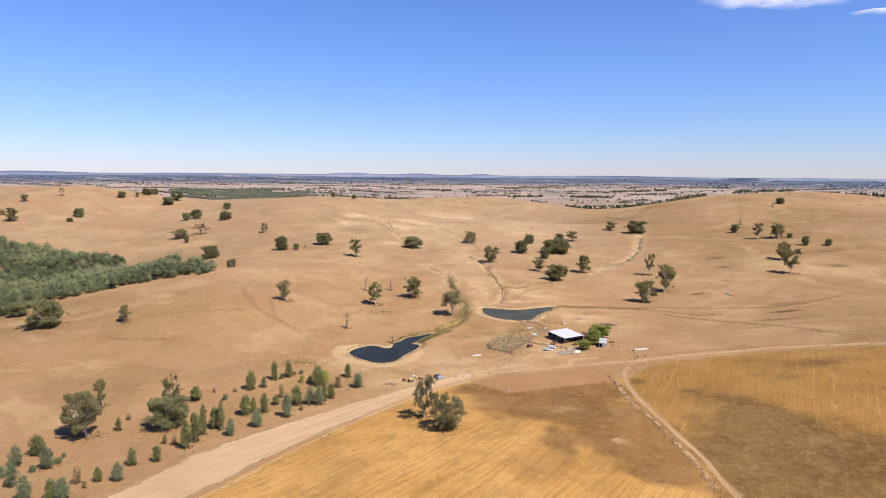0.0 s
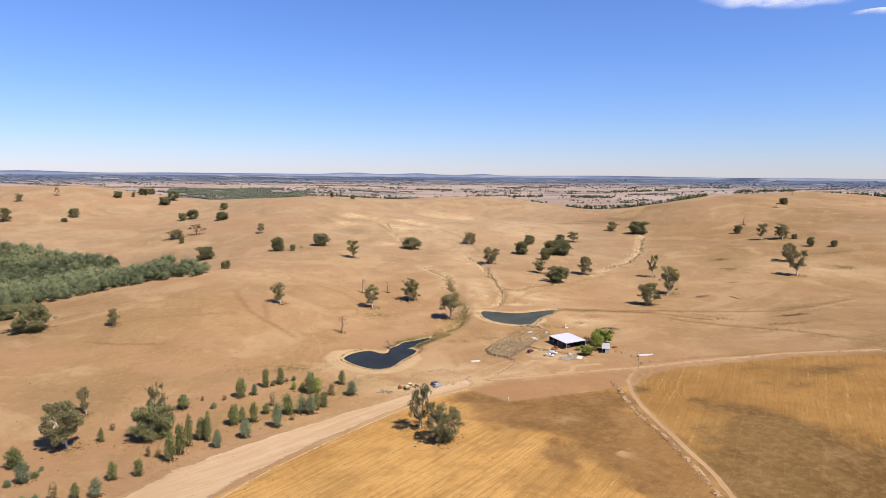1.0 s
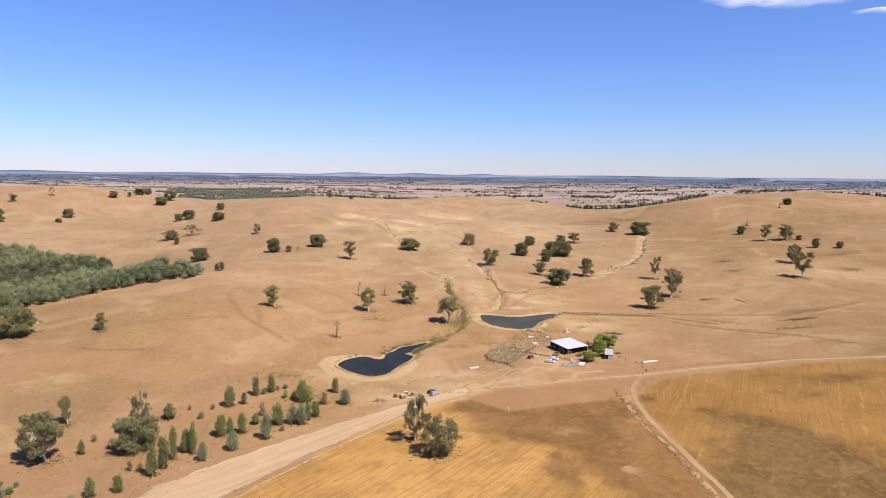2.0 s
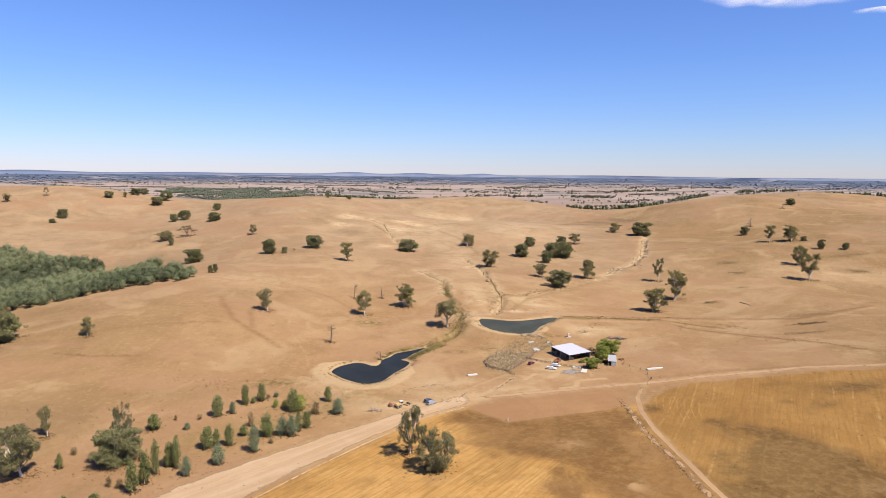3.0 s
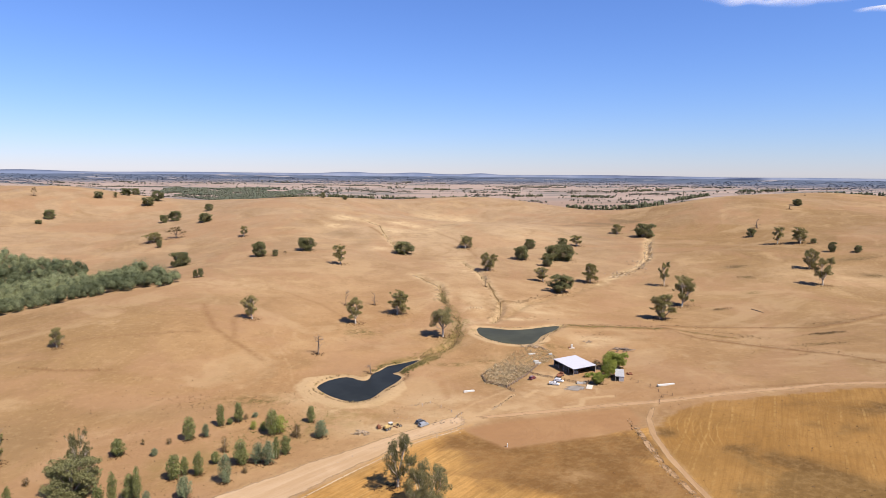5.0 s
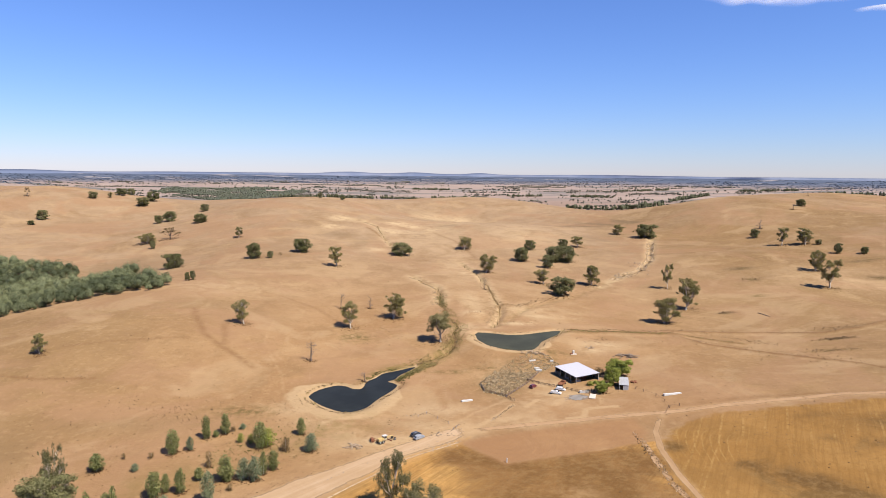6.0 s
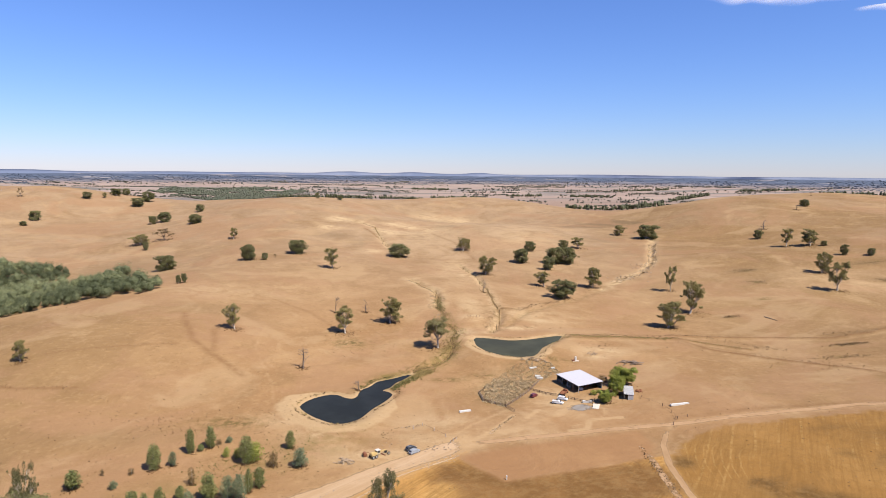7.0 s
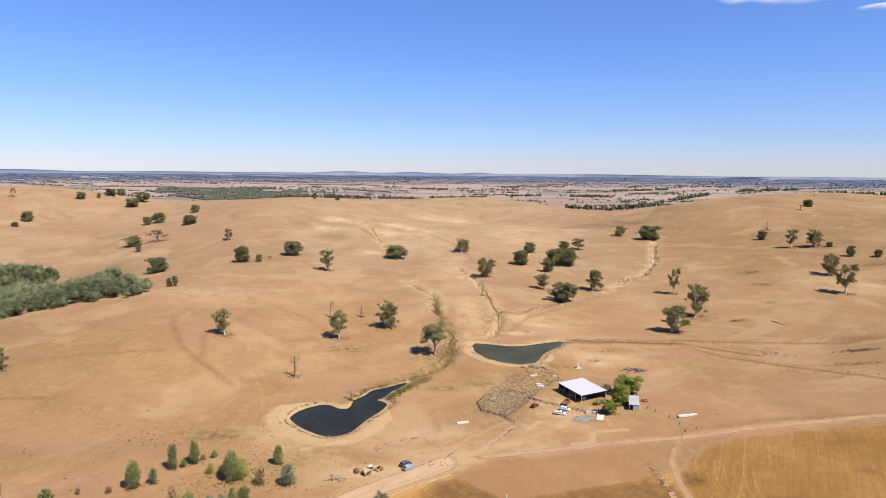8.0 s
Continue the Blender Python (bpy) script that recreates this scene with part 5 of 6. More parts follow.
def machinery_shed():
    """An open steel shed: white ribbed roof, posts, dark rear walls."""
    a, b, d = Vector((66.6, 391.2)), Vector((79.4, 396.5)), Vector((72.6, 372.9))
    short, long = (b - a).length, (d - a).length
    turn = math.degrees(math.atan2(b.y - a.y, b.x - a.x))
    mid = (a + b + d + (b + d - a)) / 4
    shed = at_ground("machinery_shed", mid.x, mid.y, turn)
    hx, hy, eave = short / 2, long / 2, 3.9
    v, f = [], []
    ribs = 60
    for k in range(ribs + 1):
        y = -hy + 2 * hy * k / ribs
        dz = 0.05 if k % 2 else 0.0
        for x, z in ((-hx, eave - 0.35), (0.0, eave), (hx, eave + 0.35)):
            v.append((x, y, z + dz))
            v.append((x, y, z + dz - 0.06))
    for k in range(ribs):
        o, q = k * 6, k * 6 + 6
        f += [(o, o + 2, q + 2, q), (o + 2, o + 4, q + 4, q + 2), (o + 1, q + 1, q + 3, o + 3), (o + 3, q + 3, q + 5, o + 5)]
    part("roof", mesh_of("roof", v, f, ROOF_WHITE), None, shed, "white ribbed metal roof sheet")
    bm = bmesh.new()
    for s in (-1, 1):
        box(bm, 0.16, 2 * hy + 0.1, 0.22, Matrix.Translation((s * (hx + 0.04), 0, eave + s * 0.35 - 0.18)))
    part("fascia", bm, ZINC, shed)
    posts = 5
    for k in range(posts):
        y = -hy + 0.4 + (2 * hy - 0.8) * k / (posts - 1)
        for s in (-1, 1):
            bm = bmesh.new()
            box(bm, 0.22, 0.22, eave + s * 0.33 - 0.05, Matrix.Translation((s * (hx - 0.35), y, 0)), 0.02)
            part("post", bm, POST, shed)
        bm = bmesh.new()
        box(bm, 2 * hx - 0.6, 0.18, 0.28, pose(0, y, eave - 0.42, 0, -math.degrees(math.atan2(0.7, 2 * hx)), 0))
        part("rafter", bm, POST, shed)
    bm = bmesh.new()
    box(bm, 0.1, 2 * hy - 0.8, eave + 0.1, Matrix.Translation((hx - 0.2, 0, 0)), 0.02)
    part("rear_wall", bm, STEEL_DARK, shed, "dark steel wall sheeting")
    bm = bmesh.new()
    box(bm, 2 * hx - 0.7, 0.1, eave - 0.45, Matrix.Translation((0, hy - 0.35, 0)), 0.02)
    part("end_wall", bm, STEEL_DARK, shed, "dark steel wall sheeting")
    for k in range(2):
        bm = bmesh.new()
        box(bm, 0.08, hy * 0.45, 1.4, Matrix.Translation((-hx + 0.4, -hy * 0.1 + k * hy * 0.75, 0)), 0.02)
        part("side_panel", bm, STEEL_DARK, shed)
    tagged(shed, "open farm shed with white metal roof on posts", "shed")
    for k, (px, py, sx_, sy_, sz_, mat, lab) in enumerate(((-2.5, 3.0, 1.8, 3.0, 1.5, TIMBER, "stack of pale timber under the shed roof"), (2.0, -3.0, 2.0, 2.4, 1.8, RUST, "rusty crate under the shed roof"), (-3.0, -6.0, 1.6, 1.6, 1.2, WHITE, "white storage crate under the shed roof"))):
        p = shed.matrix_basis @ Vector((px, py, 0))
        crate = at_ground("storage_crate", p.x, p.y, turn)
        for q in range(4):
            bm = bmesh.new()
            box(bm, sx_, sy_ * 0.98, sz_ / 4 - 0.04, Matrix.Translation((0, 0, q * sz_ / 4)), 0.02)
            part("board", bm, mat, crate)
        tagged(crate, lab, "crate")


machinery_shed()


def tin_hut():
    """A small skillion hut of weathered tin, open to its west side."""
    hut = at_ground("tin_hut", 94.6, 366.0, -14)
    w, l = 4.0, 9.5
    v, f, ribs = [], [], 26
    for k in range(ribs + 1):
        x = -w / 2 - 0.2 + (w + 0.4) * k / ribs
        dz = 0.035 if k % 2 else 0
        v += [(x, -l / 2 - 0.2, 2.5 + dz), (x, l / 2 + 0.2, 3.3 + dz), (x, -l / 2 - 0.2, 2.44 + dz), (x, l / 2 + 0.2, 3.24 + dz)]
    for k in range(ribs):
        o, q = k * 4, k * 4 + 4
        f += [(o, q, q + 1, o + 1), (o + 2, o + 3, q + 3, q + 2)]
    part("roof", mesh_of("roof", v, f, ZINC), None, hut, "corrugated weathered zinc roof")
    for name, sx_, sy_, px, py, h in (("east_wall", 0.08, l, w / 2, 0, 2.5), ("back_wall", w, 0.08, 0, l / 2, 3.2), ("front_wall", w * 0.6, 0.08, w * 0.2, -l / 2, 2.4), ("west_wall", 0.08, l * 0.5, -w / 2, l / 4, 2.6)):
        bm = bmesh.new()
        box(bm, sx_, sy_, h, Matrix.Translation((px, py, 0)), 0.01)
        part(name, bm, ZINC, hut)
    for y in (-l / 2, -l / 4, 0.0):
        bm = bmesh.new()
        box(bm, 0.14, 0.14, 2.5, Matrix.Translation((-w / 2, y, 0)), 0.015)
        part("post", bm, POST, hut)
    tagged(hut, "small weathered tin hut with sloping zinc roof", "hut")


tin_hut()


def wheel(parent, x, y, r, width):
    bm = bmesh.new()
    bmesh.ops.create_cone(bm, cap_ends=True, segments=16, radius1=r, radius2=r, depth=width, matrix=pose(x, y, r, 90, 0, 0))
    bmesh.ops.bevel(bm, geom=[e for e in bm.edges if len(e.link_faces) == 2 and e.calc_face_angle(0) > 1], offset=width * 0.15, segments=2, affect="EDGES")
    w = part("wheel", bm, RUBBER, parent)
    bm = bmesh.new()
    s = 1 if y > 0 else -1
    bmesh.ops.create_cone(bm, cap_ends=True, segments=12, radius1=r * 0.6, radius2=r * 0.5, depth=0.06, matrix=pose(x, y + s * width * 0.5, r, -90 * s, 0, 0))
    part("rim", bm, RIM, w)


def loft(sections):
    """A body through cross-sections: (x, half width low, half width high, low, high)."""
    bm = bmesh.new()
    rows = []
    for x, a, b, lo, hi in sections:
        rows.append([bm.verts.new(p) for p in ((x, -a, lo), (x, -a * 1.02, (lo + hi) / 2), (x, -b, hi), (x, 0, hi + 0.03), (x, b, hi), (x, a * 1.02, (lo + hi) / 2), (x, a, lo))])
    for p, q in zip(rows, rows[1:]):
        for k in range(7):
            bm.faces.new((p[k], p[(k + 1) % 7], q[(k + 1) % 7], q[k]))
    bm.faces.new(rows[0][::-1])
    bm.faces.new(rows[-1])
    bmesh.ops.recalc_face_normals(bm, faces=bm.faces[:])
    return bm


def vehicle(name, x, y, turn, paint, label, utility=False, length=4.75, trim=None):
    """A parked car or a utility with an open tray."""
    car = at_ground(name, x, y, turn)
    h = length / 2
    part("body", loft([(-h, 0.78, 0.72, 0.45, 0.80), (-h + 0.12, 0.88, 0.82, 0.34, 0.98), (-0.6, 0.92, 0.86, 0.32, 1.02), (0.9, 0.92, 0.86, 0.32, 1.02), (h - 0.5, 0.89, 0.80, 0.34, 0.95), (h - 0.05, 0.80, 0.70, 0.42, 0.78), (h, 0.72, 0.64, 0.48, 0.70)]), paint, car, smooth_faces=False)
    back = -0.35 if utility else -h + 0.35
    cabin = part("cabin", loft([(back - 0.1, 0.84, 0.76, 1.0, 1.04), (back + 0.25, 0.83, 0.66, 1.0, 1.66), (0.45, 0.83, 0.66, 1.0, 1.72), (0.85, 0.83, 0.70, 1.0, 1.45), (1.35, 0.82, 0.76, 1.0, 1.05)]), trim or paint, car)
    for s in (-1, 1):
        bm = bmesh.new()
        wx = (back + 0.35 + 0.75) / 2
        wl = 0.75 - (back + 0.35)
        box(bm, wl, 0.03, 0.46, pose(wx, s * 0.825, 1.08, s * 14, 0, 0), 0.008)
        part("window", bm, GLASS, cabin)
        bm = bmesh.new()
        box(bm, 0.06, 0.34, 0.16, Matrix.Translation((h - 0.02, s * 0.52, 0.60)), 0.02)
        part("headlight", bm, LAMP, car)
        bm = bmesh.new()
        box(bm, 0.06, 0.2, 0.24, Matrix.Translation((-h + 0.03, s * 0.66, 0.62)), 0.02)
        part("tail_light", bm, LAMP_RED, car)
        bm = bmesh.new()
        box(bm, 0.14, 0.18, 0.13, Matrix.Translation((0.95, s * 0.98, 1.02)), 0.03)
        part("mirror", bm, paint, car)
    bm = bmesh.new()
    box(bm, 0.03, 1.38, 0.62, pose(1.36, 0, 1.07, 0, -51, 0), 0.008)
    part("windscreen", bm, GLASS, cabin)
    bm = bmesh.new()
    box(bm, 0.03, 1.3, 0.5, pose(back - 0.11, 0, 1.06, 0, 29, 0), 0.008)
    part("rear_window", bm, GLASS, cabin)
    if utility:
        for px, py, sx_, sy_ in ((-1.4, 0.88, 1.9, 0.06), (-1.4, -0.88, 1.9, 0.06), (-h + 0.06, 0, 0.06, 1.8), (-0.5, 0, 0.06, 1.8)):
            bm = bmesh.new()
            box(bm, sx_, sy_, 0.32, Matrix.Translation((px, py, 1.0)), 0.01)
            part("tray_side", bm, paint, car)
    else:
        for s in (-1, 1):
            bm = bmesh.new()
            box(bm, 1.9, 0.05, 0.05, Matrix.Translation((-0.7, s * 0.58, 1.70)), 0.01)
            part("roof_rail", bm, ZINC, car)
    for px in (-h + 0.95, h - 0.95):
        for s in (-1, 1):
            wheel(car, px, s * 0.80, 0.36, 0.24)
    return tagged(car, label, "car")


vehicle("station_wagon", -1.2, 313.6, 43, PAINT_SILVER, "silver four-wheel-drive wagon parked on the gravel road")
vehicle("sedan", -2.6, 316.6, 40, PAINT_DARK, "black car parked beside the silver wagon", False, 4.6)
vehicle("utility_truck", 61.6, 361.8, -22, PAINT_WHITE, "white utility truck parked outside the shed", True, 5.1)
vehicle("parked_van", 64.6, 366.2, -28, PAINT_WHITE, "white wagon parked outside the shed", False, 4.8)
vehicle("sedan", 52.2, 371.9, 48, PAINT_MAROON, "dark maroon car parked by the yard fence", False, 4.5)


def rusty_truck():
    t = at_ground("old_truck", 66.6, 373.2, 62)
    bm = bmesh.new()
    box(bm, 4.2, 2.2, 0.25, Matrix.Translation((-0.8, 0, 0.9)), 0.04)
    part("tray", bm, RUST, t)
    for s in (-1, 1):
        bm = bmesh.new()
        box(bm, 4.2, 0.08, 0.7, Matrix.Translation((-0.8, s * 1.08, 1.15)), 0.02)
        part("side_board", bm, RUST, t)
    part("cab", loft([(1.3, 0.95, 0.85, 0.6, 2.0), (1.6, 1.0, 0.9, 0.55, 2.15), (2.4, 1.0, 0.88, 0.55, 2.05), (2.8, 0.98, 0.92, 0.55, 1.35), (3.5, 0.9, 0.82, 0.55, 1.2)]), RUST, t, "faded rust-red cab")
    for x in (-2.0, 2.6):
        for s in (-1, 1):
            wheel(t, x, s * 0.95, 0.45, 0.28)
    tagged(t, "old rust-red tray truck parked beside the shed", "truck")


rusty_truck()


def road_grader():
    """A yellow grader with a white cab."""
    m = at_ground("road_grader", -14.4, 311.6, 38)
    part("engine_bay", loft([(-3.4, 0.7, 0.6, 0.9, 1.7), (-3.2, 0.8, 0.7, 0.8, 2.0), (-1.2, 0.8, 0.7, 0.8, 2.05)]), YELLOW, m)
    bm = bmesh.new()
    box(bm, 1.5, 1.4, 1.5, Matrix.Translation((-0.4, 0, 1.1)), 0.06)
    cab = part("cab", bm, CREAM, m, "faded cream cab")
    bm = bmesh.new()
    box(bm, 1.75, 1.65, 0.12, Matrix.Translation((-0.4, 0, 2.62)), 0.04)
    part("cab_roof", bm, WHITE, cab)
    for px, py, sx_, sy_ in ((0.36, 0, 0.03, 1.1), (-1.16, 0, 0.03, 1.1), (-0.4, 0.71, 1.1, 0.03), (-0.4, -0.71, 1.1, 0.03)):
        bm = bmesh.new()
        box(bm, sx_, sy_, 0.8, Matrix.Translation((px, py, 1.7)))
        part("window", bm, GLASS, cab)
    v, f = [], []
    tube(v, f, [(0.2, 0, 1.5), (1.6, 0, 1.9), (3.2, 0, 1.7), (3.9, 0, 1.0)], [0.26, 0.22, 0.2, 0.2], 8)
    part("goose_neck", mesh_of("goose_neck", v, f, YELLOW, True), None, m)
    v, f = [], []
    for k in range(6):
        a = -0.6 + k * 0.24
        v += [(1.9 - math.cos(a) * 0.35 + 0.35, -1.7, 0.35 + math.sin(a) * 0.4 + 0.15), (1.2 - math.cos(a) * 0.35 + 0.35, 1.7, 0.35 + math.sin(a) * 0.4 + 0.15)]
    for k in range(5):
        f.append((2 * k, 2 * k + 1, 2 * k + 3, 2 * k + 2))
    blade = part("blade", mesh_of("blade", v, f, RUST, True), None, m, "curved worn steel blade")
    blade.modifiers.new("thickness", "SOLIDIFY").thickness = 0.06
    for x in (-2.9, -1.6, 3.8):
        for s in (-1, 1):
            wheel(m, x, s * 1.0, 0.6, 0.38)
    tagged(m, "faded yellow road grader with cream cab beside the road", "grader")


road_grader()


def roller():
    m = at_ground("drum_roller", -19.6, 312.0, 20)
    bm = bmesh.new()
    bmesh.ops.create_cone(bm, cap_ends=True, segments=20, radius1=0.75, radius2=0.75, depth=1.9, matrix=pose(0, 0, 0.75, 90, 0, 0))
    part("drum", bm, RUST, m)
    for s in (-1, 1):
        bm = bmesh.new()
        box(bm, 2.2, 0.12, 0.18, Matrix.Translation((0.7, s * 1.05, 0.68)), 0.02)
        part("frame_bar", bm, RUST, m)
    bm = bmesh.new()
    box(bm, 1.6, 0.14, 0.14, Matrix.Translation((2.4, 0, 0.68)), 0.02)
    part("drawbar", bm, RUST, m)
    tagged(m, "rusty steel drum roller parked beside the grader", "roller")


roller()


def heap(name, x, y, wide, deep, count, kind, material, label, category, seed, size=1.0):
    """A pile of logs or stones, each a part of its own."""
    g = np.random.default_rng(seed)
    ob = at_ground(name, x, y)
    for k in range(count):
        px, py = g.normal() * wide / 4, g.normal() * deep / 4
        up = max(0.0, 0.5 - math.hypot(px / wide, py / deep)) * size
        drop = ground_z(x + px, y + py) - ground_z(x, y)
        if kind == "log":
            v, f = [], []
            l, a = g.uniform(1.0, 3.0) * size, g.uniform(0, 6.28)
            d = np.array((math.cos(a) * l / 2, math.sin(a) * l / 2, g.uniform(-0.15, 0.3)))
            c = np.array((px, py, drop + 0.2 + up * 0.9))
            tube(v, f, [tuple(c - d), tuple(c + g.normal(size=3) * 0.06), tuple(c + d)], [0.2 * size, 0.18 * size, 0.12 * size], 7)
            part("log", mesh_of("log", v, f, material, True), None, ob)
        else:
            bm = bmesh.new()
            r = g.uniform(0.2, 0.6) * size
            bmesh.ops.create_icosphere(bm, subdivisions=1, radius=r, matrix=Matrix.Translation((px, py, drop + r * 0.35 + up * 0.4)))
            for q in bm.verts:
                q.co += Vector(g.normal(size=3) * r * 0.16)
            part("stone", bm, material, ob)
    return tagged(ob, label, category)


heap("log_pile", -27.0, 307.8, 6, 3.5, 26, "log", TIMBER, "loose pile of pale bleached logs by the road", "log pile", 3)
heap("log_pile", 110.5, 416.5, 10, 7, 34, "log", BARK_DEAD, "heap of dark fallen timber and branches", "log pile", 4, 1.5)
heap("stone_heap", 94.0, 433.0, 6, 6, 18, "stone", STONE, "heap of pale stones on bare ground", "stone heap", 5)
heap("stone_heap", 101.0, 371.5, 4, 4, 12, "stone", RUST, "rusty scrap metal piled beside the hut", "scrap", 6)
heap("rubble", 7.5, 316.0, 14, 8, 26, "stone", STONE, "loose pale rubble along the road edge", "rubble", 7, 0.6)
heap("rubble", -9.5, 322.5, 10, 4, 14, "stone", STONE, "loose pale rubble along the road edge", "rubble", 8, 0.5)
heap("log_pile", 60.0, 415.5, 18, 5, 22, "log", TIMBER, "scattered pale timber along the yard edge", "log pile", 9, 1.1)
heap("gully_stones", 205, 692, 22, 40, 34, "stone", STONE, "pale broken stones along the eroded gully", "stones", 12, 1.2)
heap("gully_stones", 178, 657, 30, 22, 34, "stone", STONE, "pale broken stones along the eroded gully", "stones", 13, 1.2)


def stony_ridge(name, line, count, spread, size, label, seed):
    """A low windrow of small pale stones, too many to count."""
    g = np.random.default_rng(seed)
    bm = bmesh.new()
    bmesh.ops.create_icosphere(bm, subdivisions=1, radius=1)
    unit = np.array([v.co[:] for v in bm.verts])
    tri = np.array([[v.index for v in f.verts] for f in bm.faces])
    bm.free()
    p = np.array(line, float)
    d = np.append(0, np.cumsum(np.hypot(*np.diff(p, axis=0).T)))
    t = g.uniform(0, d[-1], count)
    clump = rolling(t, t * 0, 2.5, seed) + rolling(t, t * 0, 9, seed + 1)
    t = t[clump > -0.1]
    n = len(t)
    x = np.interp(t, d, p[:, 0]) + g.normal(size=n) * spread
    y = np.interp(t, d, p[:, 1]) + g.normal(size=n) * spread
    r = size * (0.35 + 0.9 * g.random(n) ** 2)
    v = unit[None] * g.uniform(0.7, 1.2, (n, len(unit), 1)) * r[:, None, None] * np.array((1.2, 1.0, 0.6))
    v += np.stack([x, y, height(x, y) + r * 0.2], -1)[:, None]
    f = tri[None] + (np.arange(n) * len(unit))[:, None, None]
    ob = new(name, mesh_of(name, v.reshape(-1, 3), f.reshape(-1, 3), STONE))
    return tagged(ob, label, "stones", kind="stuff")


FIELD_EDGE = [(83.4, 312), (82.9, 306.9), (82.3, 287.4), (81.8, 267.2), (83.3, 255.5), (84.9, 242.7), (87, 215), (88, 185)]
BERM_STONY = soft_edge("pale_verge", (0.245, 0.152, 0.078), (0.310, 0.205, 0.115), 0.95, 0.25, 1.4)
drape("track_verge", *strip([(x + 1.5, y) for x, y in FIELD_EDGE], 3.4), BERM_STONY, "pale bare verge beside the dirt track", 0.025, across=7)
stony_ridge("stony_ridge", FIELD_EDGE, 90, 0.35, 0.22, "broken windrow of pale stones along the field edge", 21)
stony_ridge("stony_ridge", [(40.4, 349.3), (29.1, 331.0), (18.4, 319.9)], 150, 0.40, 0.26, "low windrow of pale stones across bare ground", 22)
stony_ridge("stony_ridge", [(-16.0, 329.2), (-10.2, 337.5), (0.4, 341.2)], 50, 0.5, 0.26, "scattered pale stones below the dam wall", 23)
stony_ridge("stony_ridge", [(-40, 272), (-22, 291), (-6, 302), (5, 306), (16, 309)], 150, 0.35, 0.22, "loose pale stones along the road berm", 24)
stony_ridge("stony_ridge", [(2, 303), (10, 307), (16, 310)], 120, 1.7, 0.24, "loose pale stones at the paddock corner", 25)


def fallen_log(x0, y0, x1, y1, thick, label):
    """A fallen trunk with a broken limb."""
    ob = at_ground("fallen_log", x0, y0)
    o = ob.matrix_basis.translation
    end = Vector((x1 - x0, y1 - y0, ground_z(x1, y1) - o.z + thick))
    v, f = [], []
    tube(v, f, [(0, 0, thick * 0.8), end * 0.5 + Vector((0.3, 0.2, 0.1)), end], [thick, thick * 0.8, thick * 0.45], 8)
    part("trunk", mesh_of("trunk", v, f, BARK_DEAD, True), None, ob)
    for s, d in ((0.35, (2.2, 0.4, 0.5)), (0.7, (-1.8, 0.9, 0.6))):
        v, f = [], []
        tube(v, f, [end * s, end * s + Vector(d)], [thick * 0.4, thick * 0.12], 5)
        part("limb", mesh_of("limb", v, f, BARK_DEAD, True), None, ob)
    tagged(ob, label, "log")


fallen_log(232.2, 515.0, 234.6, 502.5, 0.30, "dark fallen tree trunk lying on dry pasture")


def trough(x0, y0, x1, y1, wide, high, label):
    """A long water trough with rim, ends and water."""
    turn = math.degrees(math.atan2(y1 - y0, x1 - x0))
    l = math.hypot(x1 - x0, y1 - y0)
    t = at_ground("water_trough", (x0 + x1) / 2, (y0 + y1) / 2, turn, -0.05)
    for name, sx_, sy_, px, py in (("side", l, 0.12, 0, wide / 2), ("side", l, 0.12, 0, -wide / 2), ("end", 0.12, wide, l / 2, 0), ("end", 0.12, wide, -l / 2, 0)):
        bm = bmesh.new()
        box(bm, sx_, sy_, high, Matrix.Translation((px, py, 0)), 0.03)
        part(name, bm, WHITE, t)
    bm = bmesh.new()
    box(bm, l - 0.1, wide - 0.1, high - 0.12, Matrix.Translation((0, 0, 0)))
    part("lid", bm, WHITE, t)
    tagged(t, label, "trough")


trough(108.2, 350.0, 116.8, 352.2, 1.0, 0.75, "long white water trough on bare ground")
trough(16.9, 355.0, 21.9, 356.6, 1.0, 0.7, "white water trough on bare ground")
trough(72.6, 361.2, 76.8, 360.6, 0.9, 1.0, "white water trough beside the fence")
trough(57.2, 396.6, 60.2, 396.2, 1.2, 0.9, "white feed trough at the yard edge")
trough(56.8, 399.4, 59.4, 399.6, 1.2, 0.8, "white feed trough at the yard edge")
trough(55.0, 407.0, 58.6, 408.6, 0.8, 0.6, "white feed trough at the yard edge")
trough(66.5, 408.2, 68.2, 408.4, 1.0, 0.8, "white feed trough at the yard edge")

slab = at_ground("concrete_slab", 77.3, 355.2, -18)
bm = bmesh.new()
box(bm, 2.8, 6.0, 0.28, None, 0.03)
part("slab", bm, CONCRETE, slab)
tagged(slab, "pale concrete slab on bare ground", "slab")

pump = at_ground("pump_stand", 82.0, 421.2, 10)
bm = bmesh.new()
box(bm, 3.6, 1.6, 0.25, None, 0.03)
part("base", bm, CONCRETE, pump)
bm = bmesh.new()
box(bm, 0.9, 0.9, 2.2, Matrix.Translation((-0.1, 0, 0.25)), 0.05)
part("housing", bm, WHITE, pump)
bm = bmesh.new()
box(bm, 1.2, 0.8, 0.6, Matrix.Translation((-1.3, 0, 0.25)), 0.05)
part("motor", bm, RUST, pump)
tagged(pump, "small pump on a concrete base by the dam", "pump")

marker = at_ground("marker_post", 31.2, 289.5)
bm = bmesh.new()
box(bm, 0.35, 0.35, 1.5, None, 0.03)
part("post", bm, WHITE, marker)
tagged(marker, "short white marker post at the paddock corner", "post")


